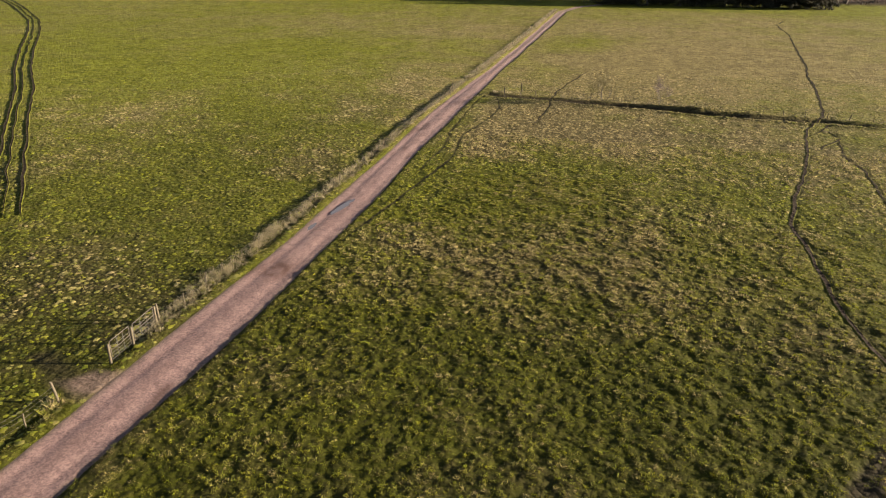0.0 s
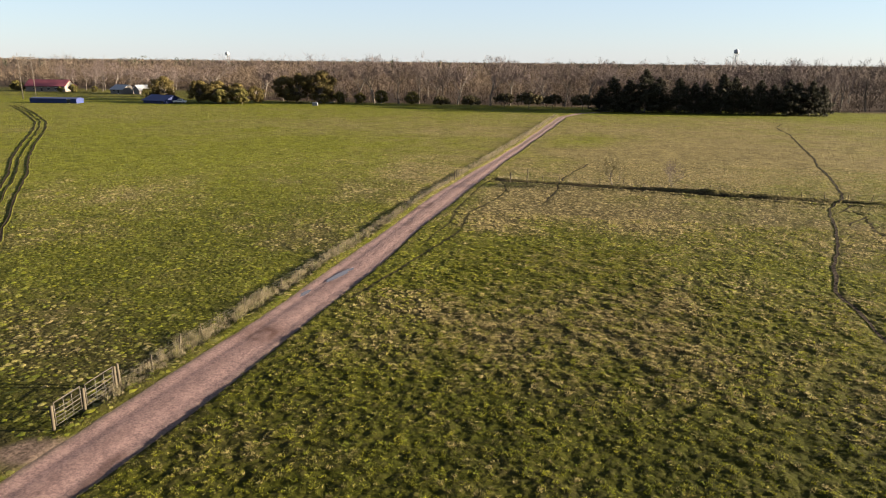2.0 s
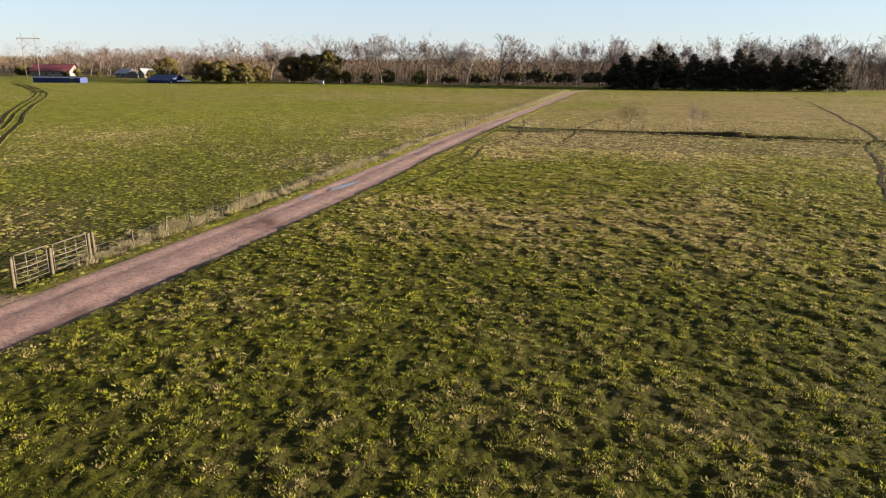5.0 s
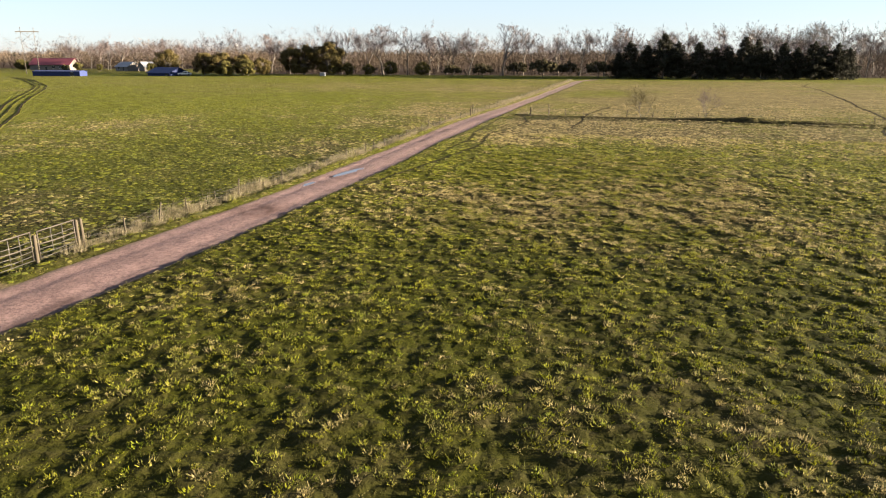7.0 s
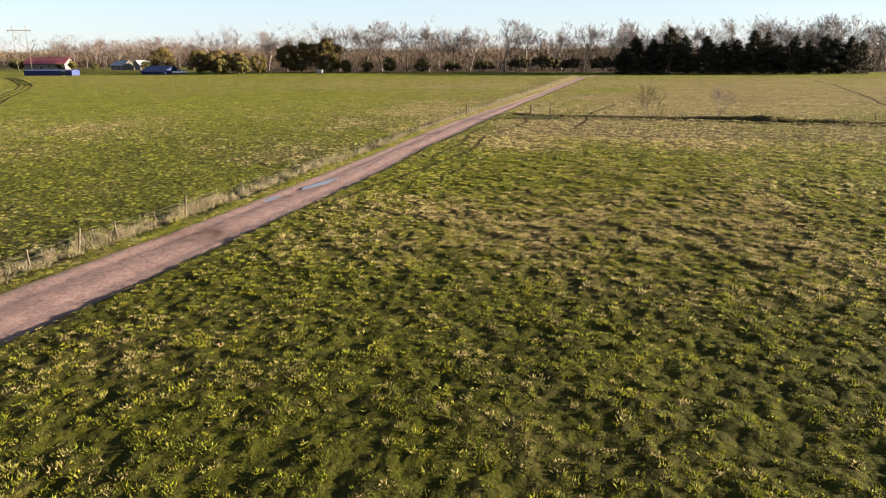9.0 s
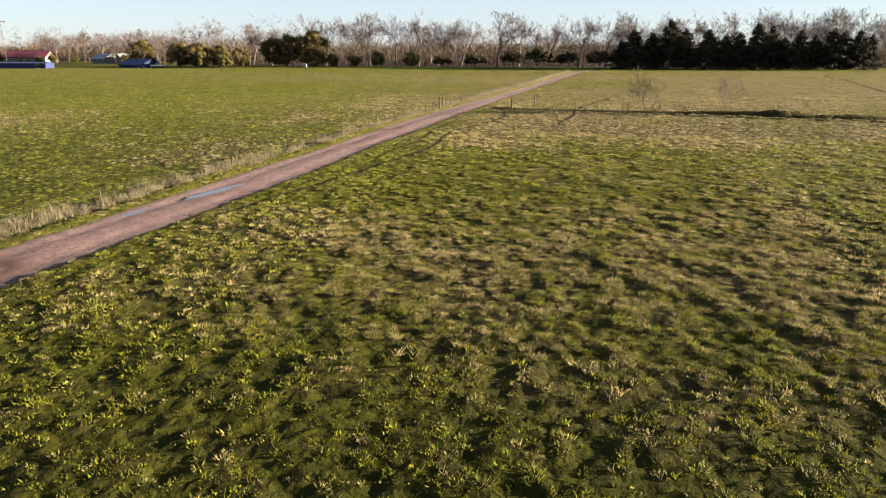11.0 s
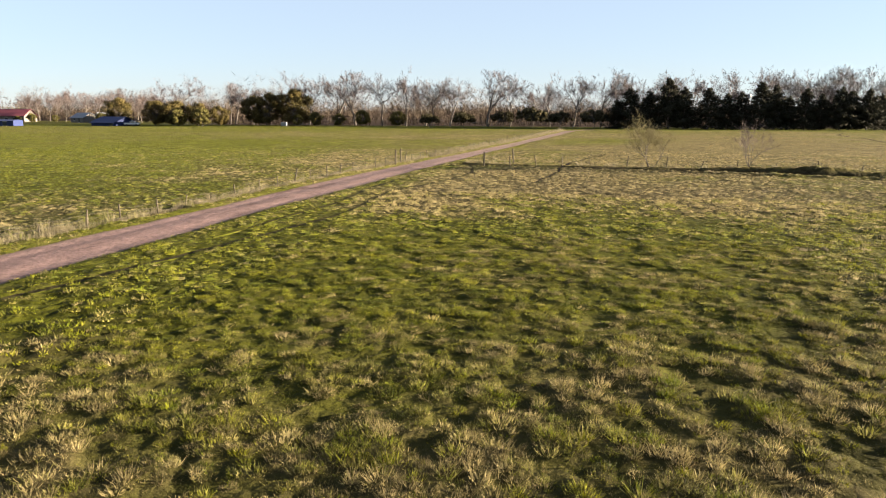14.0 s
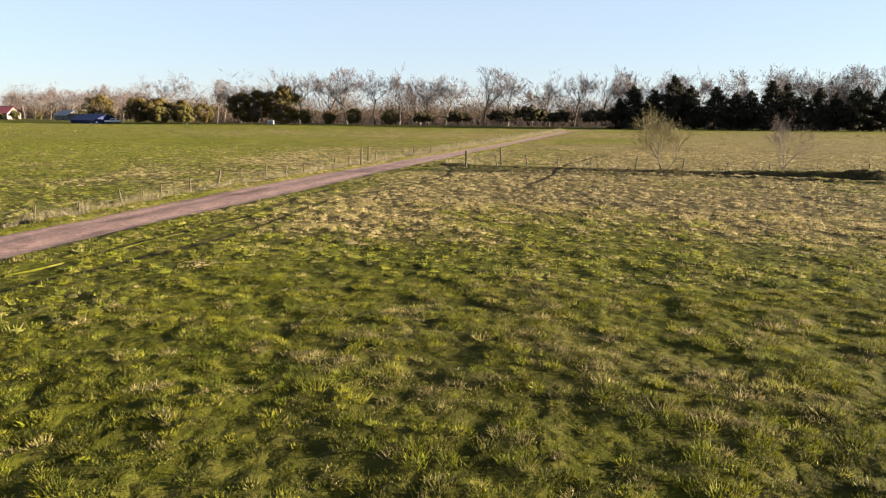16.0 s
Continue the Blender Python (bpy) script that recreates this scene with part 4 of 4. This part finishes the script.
# dark cedars
cedars = [leafy(330 + k, 15.0, "cone", 9500, 0.25, M_CEDAR, "dense dark green cedar tree at the field's edge", "cedar_tree") for k in range(3)]
CEDARS = [(10, 286, 9.5, 1.3), (14.2, 285, 13.2, 1.25), (20.5, 287, 12.2, 1.2), (26.3, 285, 16.2, 1.15), (31.5, 288, 13.2, 1.2), (38.4, 285, 13.1, 1.25), (44.5, 287, 11.2, 1.35), (49, 288, 11.8, 1.1), (54.1, 285, 14.8, 1.0), (58.8, 287, 13.6, 1.1), (63.2, 288, 10.4, 1.2), (67.2, 285, 12.8, 0.95), (72.5, 288, 11, 1.2), (77.2, 285, 13, 1.1), (81, 288, 12, 1.1), (85.2, 286, 12.4, 1.2), (90, 289, 11, 1.1)]
for k, (x, y, h, fl) in enumerate(CEDARS):
    if k < 3:
        put(cedars[k], x, y, rnd.uniform(0, 360), h / 15, flat=0.93 * fl)
    else:
        again(cedars[k % 3], x, y, rnd.uniform(0, 360), h / 15, flat=0.93 * fl)

# live oaks and shrubs on the other side
oaks = [leafy(340 + k, 12.0, "round", 13500, 0.22, M_OAK, "rounded evergreen live oak with dark green leaves", "live_oak") for k in range(2)]
put(oaks[0], -121, 300, 10, 13.2 / 12)
put(oaks[1], -110, 301, 100, 14.2 / 12)
again(oaks[0], -127, 304, 200, 12 / 12)
again(oaks[1], -161, 288, 40, 9.6 / 12, flat=1.15)
again(oaks[0], -152, 286, 80, 9.8 / 12, flat=1.1)
again(oaks[1], -143, 288, 160, 8.8 / 12)
again(oaks[0], -135, 290, 220, 7.8 / 12)
again(oaks[1], -184, 298, 130, 11.0 / 12)
shrubs = [leafy(350 + k, 6.0, "round", 4200, 0.2, M_SHRUB, "olive-green rounded shrub on the lawn", "shrub", "shrub") for k in range(2)]
put(shrubs[0], -147, 281, 0, 6.5 / 6)
put(shrubs[1], -139, 284, 0, 7.0 / 6)
for k, (x, y, h) in enumerate([(-101, 300, 5.5), (-83, 303, 6.2), (-69, 302, 6), (-107, 297, 4.5), (-93, 304, 5)]):
    again(shrubs[k % 2], x, y, k * 50, h / 6)
again(shrubs[0], -268, 346, 30, 4.5 / 6)
for k, (x, y, h) in enumerate([(-276, 346, 3.2), (-304, 350, 5.2), (-312, 356, 6.0), (-258, 350, 3.6), (-246, 349, 3.0), (-216, 345, 4.2), (-198, 306, 5.0), (-206, 320, 4.4), (-190, 300, 4.0)]):
    again(shrubs[k % 2], x, y, 40 + k * 50, h / 6)
low = leafy(360, 5.0, "low", 3600, 0.25, M_DUSK, "low spreading dark evergreen shrub on a short stem", "shrub", "shrub")
put(low, -53.3, 286, 0, 1.0)
for k, (x, y, h) in enumerate([(-41, 285, 5.6), (-18, 287.5, 7.2), (-29, 300, 6), (-9, 298, 6), (3, 290, 6.5)]):
    again(low, x, y, k * 70, h / 5)


# ---- woods: brush and bare crowns to the horizon ----
def woods(name, count, near, far, tris, tall, thick, label, seed, mat, low=0.15):
    """Bare crowns as many thin twigs: vase-shaped trees of uneven height."""
    rng = np.random.default_rng(seed)
    y = np.sqrt(rng.uniform(near ** 2, far ** 2, count))
    x = rng.uniform(-0.95, 0.72, count) * (y + 40)
    y = np.where((x < -0.52 * y) & (y < 400), y + 100, y)
    h = tall * rng.uniform(0.5, 1.25, count) * (0.62 + 0.76 * vnoise(x, y, 38, seed))
    n = count * tris
    bx, by, hh = np.repeat(x, tris), np.repeat(y, tris), np.repeat(h, tris)
    ang, up = rng.uniform(0, math.tau, n), rng.uniform(low, 0.85, n)
    wide = np.sqrt(np.clip(1 - ((up - 0.6) / 0.55) ** 2, 0.04, 1))
    r = hh * 0.36 * wide * np.sqrt(rng.uniform(0, 1, n))
    a = np.stack([bx + np.cos(ang) * r * 0.8, by + np.sin(ang) * r * 0.8, hh * up], 1)
    out = ang + rng.normal(0, 0.8, n)
    ln = hh * rng.uniform(0.05, 0.2, n)
    b = a + np.stack([np.cos(out) * ln * 0.8, np.sin(out) * ln * 0.8, ln * rng.uniform(-0.1, 1.0, n)], 1)
    s = rng.normal(0, 1, (n, 3)) * thick * 0.7
    v = np.stack([a - s, a + s, b], 1)
    ta = np.stack([x, y, np.zeros(count)], 1)
    w = np.array([[thick * 2.0, 0, 0]])
    t = np.stack([ta - w, ta + w, ta + np.stack([rng.normal(0, 0.8, count), rng.normal(0, 0.8, count), h * 0.75], 1)], 1)
    v = np.concatenate([v, t]).reshape(-1, 3)
    me = mesh_of(name, v, np.arange(len(v)).reshape(-1, 3), mat)
    tone = np.concatenate([np.repeat(rng.uniform(0, 1, count), tris * 3) * 0.7 + np.repeat(rng.uniform(0, 0.3, n), 3), np.full(count * 3, 0.9)])
    add_value(me, "tone", tone)
    return tagged(new(name, me), label, "woods", kind="stuff")


def twig_material(name, dark, light):
    m, nt, b = material(name, 0.95)
    b.inputs["Specular IOR Level"].default_value = 0.05
    c = mix(nt, 0.35, ramp(nt, attr(nt, "tone"), [(0.0, dark), (1.0, light)]), ramp(nt, noise_node(nt, 0.05, 3), [(0.3, dark), (0.7, light)]))
    nt.links.new(c, b.inputs["Base Color"])
    return m


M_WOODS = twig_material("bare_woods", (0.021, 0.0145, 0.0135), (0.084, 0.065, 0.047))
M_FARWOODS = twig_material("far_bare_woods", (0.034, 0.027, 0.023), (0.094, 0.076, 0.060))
M_FARGREEN = simple("far_evergreens", (0.0085, 0.0127, 0.0085), (0.0226, 0.0254, 0.0141), 0.02, 0.95)
woods("woodland_brush", 900, 306, 350, 90, 5.0, 0.06, "brown leafless brush under the trees", 401, M_WOODS, 0.02)
woods("near_woods", 700, 314, 430, 240, 15.5, 0.06, "leafless brown woodland behind the field", 402, M_WOODS)
woods("middle_woods", 1300, 400, 700, 90, 11, 0.14, "leafless woodland stretching away", 403, M_WOODS)
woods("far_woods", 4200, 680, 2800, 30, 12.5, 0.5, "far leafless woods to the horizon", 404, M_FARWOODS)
woods("far_evergreens", 110, 900, 2800, 60, 17, 0.9, "far dark evergreen trees on the horizon", 405, M_FARGREEN)


# ---- farm buildings ----
def house(name, label, x, y, turn, w, d, h, rise, wall_mat, roof_mat, openings, over=0.5, category="house"):
    ob = thing(name, label, category, pose(x, y, 0, 0, 0, turn))
    for nm, lo in (("front", -d / 2), ("back", d / 2 - 0.2)):
        bm = bmesh.new()
        box(bm, -w / 2, lo, 0, w / 2, lo + 0.2, h)
        part("wall", bm, wall_mat, ob)
    for sx in (-1, 1):
        bm = bmesh.new()
        x0, x1 = (-w / 2 + 0.003, -w / 2 + 0.2) if sx < 0 else (w / 2 - 0.2, w / 2 - 0.003)
        prof = [(-d / 2 + 0.2, 0), (d / 2 - 0.2, 0), (d / 2 - 0.2, h), (0, h + rise), (-d / 2 + 0.2, h)]
        f0 = [bm.verts.new((x0, py, pz)) for py, pz in prof]
        f1 = [bm.verts.new((x1, py, pz)) for py, pz in prof]
        bm.faces.new(f0[::-1])
        bm.faces.new(f1)
        for k in range(5):
            bm.faces.new((f0[k], f0[(k + 1) % 5], f1[(k + 1) % 5], f1[k]))
        part("gable", bm, wall_mat, ob)
    bm = bmesh.new()
    s = rise / (d / 2)
    prof = [(-d / 2 - over, h - s * over + 0.03), (0, h + rise + 0.03), (d / 2 + over, h - s * over + 0.03), (d / 2 + over, h - s * over + 0.21), (0, h + rise + 0.21), (-d / 2 - over, h - s * over + 0.21)]
    f0 = [bm.verts.new((-w / 2 - over, py, pz)) for py, pz in prof]
    f1 = [bm.verts.new((w / 2 + over, py, pz)) for py, pz in prof]
    for k in range(6):
        bm.faces.new((f0[k], f0[(k + 1) % 6], f1[(k + 1) % 6], f1[k]))
    for f in (f0, f1):
        bm.faces.new((f[0], f[1], f[4], f[5]))
        bm.faces.new((f[1], f[2], f[3], f[4]))
    bmesh.ops.recalc_face_normals(bm, faces=bm.faces)
    part("roof", bm, roof_mat, ob)
    for nm, ox, z0, ow, oh in openings:
        bm = bmesh.new()
        box(bm, ox - ow / 2, -d / 2 - 0.04, z0, ox + ow / 2, -d / 2 - 0.004, z0 + oh)
        o = part(nm, bm, M_DARK, ob)
        for pn, z1, z2 in (("sill", z0 - 0.1, z0 - 0.002), ("lintel", z0 + oh + 0.002, z0 + oh + 0.1)):
            bm = bmesh.new()
            box(bm, ox - ow / 2 - 0.1, -d / 2 - 0.07, z1, ox + ow / 2 + 0.1, -d / 2 - 0.002, z2)
            part(pn, bm, M_WHITE, o)
    return ob


WIN = [("window", -6, 1.0, 1.2, 1.2), ("door", -2, 0.1, 1.0, 2.0), ("window", 2, 1.0, 1.4, 1.2), ("window", 6, 1.0, 1.4, 1.2)]
house("farmhouse", "long low cream farmhouse with a dark red metal roof", -290, 356, 10, 22, 11, 3.0, 3.2, M_CREAM, M_REDROOF, WIN)
house("small_house", "small cream house with a grey metal roof", -238, 346, -18, 9.5, 8, 2.3, 2.2, M_CREAM, M_GREYROOF, [("window", -2, 1, 1.2, 1.1), ("door", 1.5, 0.1, 1, 2)])
house("cottage", "little cream gabled cottage with a grey roof", -225.5, 344, 62, 6, 6, 2.4, 2.2, M_CREAM, M_GREYROOF, [("window", 0, 1, 1.2, 1.1)])
house("long_shed", "long low blue metal shed beside the field", -215, 268, 4, 21, 5, 1.7, 0.4, M_BLUE, M_BLUE, [("door", 7, 0.1, 1.6, 1.5)], 0.1, "shed")
house("blue_shed", "low blue shed with a wide blue metal roof", -174.5, 282, -16, 12.5, 10, 1.2, 2.0, M_BLUE, M_BLUE, [("door", 5, 0.05, 1.6, 1.05)], 0.6, "shed")


def trough():
    ob = thing("white_box", "small pale grey metal box on legs by the field's edge", "box", pose(-104.5, 279.2, 0, 0, 0, 10) @ Matrix.Scale(0.8, 4))
    bm = bmesh.new()
    box(bm, -1.3, -0.6, 0.45, 1.3, 0.6, 2.1, 0.06)
    part("body", bm, M_GREYROOF, ob)
    for sx in (-1.1, 1.1):
        for sy in (-0.45, 0.45):
            bm = bmesh.new()
            box(bm, sx - 0.06, sy - 0.06, -0.05, sx + 0.06, sy + 0.06, 0.449)
            part("leg", bm, M_POLE, ob)


trough()


def pickup(x, y, turn):
    ob = thing("pickup_truck", "white pickup truck parked beside the blue shed", "truck", pose(x, y, 0, 0, 0, turn))
    bm = bmesh.new()
    box(bm, -2.7, -0.95, 0.5, 2.7, 0.95, 1.15, 0.12)
    part("body", bm, M_WHITE, ob)
    bm = bmesh.new()
    box(bm, -0.6, -0.85, 1.152, 1.3, 0.85, 1.85, 0.2)
    part("cab", bm, M_WHITE, ob)
    bm = bmesh.new()
    box(bm, -0.4, -0.87, 1.3, 1.1, 0.87, 1.7, 0.05)
    part("side_window", bm, M_DARK, ob)
    for wx in (-1.7, 1.7):
        for wy in (-0.9, 0.9):
            bm = bmesh.new()
            tube(bm, [(wx, wy - 0.12, 0.38), (wx, wy + 0.12, 0.38)], 0.38, 14)
            part("wheel", bm, M_DARK, ob)


pickup(-165.5, 280, 20)


def pylon(x, y, height, turn):
    ob = thing("power_pole", "tall two-legged wooden power pole with a crossarm", "power pole", pose(x, y, 0, 0, 0, turn))
    for sx in (-2.6, 2.6):
        bm = bmesh.new()
        tube(bm, [(sx, 0, -0.3), (sx, 0, height)], [0.14, 0.09], 8)
        part("pole", bm, M_POLE, ob)
    bm = bmesh.new()
    box(bm, -4.6, -0.3, height - 2.2, 4.6, -0.18, height - 1.8)
    part("crossarm", bm, M_POLE, ob)
    for k in range(2):
        bm = bmesh.new()
        tube(bm, [(-2.6, 0.2, height - 2.3 - 4 * k), (2.6, 0.2, height - 6.3 + 4 * k)], 0.07, 6)
        part("brace", bm, M_POLE, ob)
    for sx in (-4.3, 0, 4.3):
        bm = bmesh.new()
        tube(bm, [(sx, -0.24, height - 3.2), (sx, -0.24, height - 2.2)], 0.09, 6)
        part("insulator", bm, M_STEEL, ob)
    return ob


pylon(-247, 290, 20.3, 35)


def water_tower(x, y, height, size):
    ob = thing("water_tower", "pale elevated water tower far beyond the woods", "water tower", pose(x, y, 0))
    bm = bmesh.new()
    prof = [(0.15, 0), (0.75, 0.12), (1.0, 0.42), (1.0, 0.75), (0.7, 1.0), (0.1, 1.15)]
    tube(bm, [(0, 0, height - size * 1.15 + z * size) for r, z in prof], [r * size * 0.6 for r, z in prof], 18)
    part("tank", bm, M_TANK, ob)
    for k in range(6):
        a = k * math.tau / 6
        bm = bmesh.new()
        tube(bm, [(math.cos(a) * size * 0.7, math.sin(a) * size * 0.7, -0.3), (math.cos(a) * size * 0.5, math.sin(a) * size * 0.5, height - size * 0.7)], size * 0.035, 6)
        part("leg", bm, M_TANK, ob)
    bm = bmesh.new()
    tube(bm, [(0, 0, 0), (0, 0, height - size * 1.1)], size * 0.1, 10)
    part("riser", bm, M_TANK, ob)
    return ob


water_tower(370, 1850, 49, 10)
water_tower(-905, 1750, 34, 9)
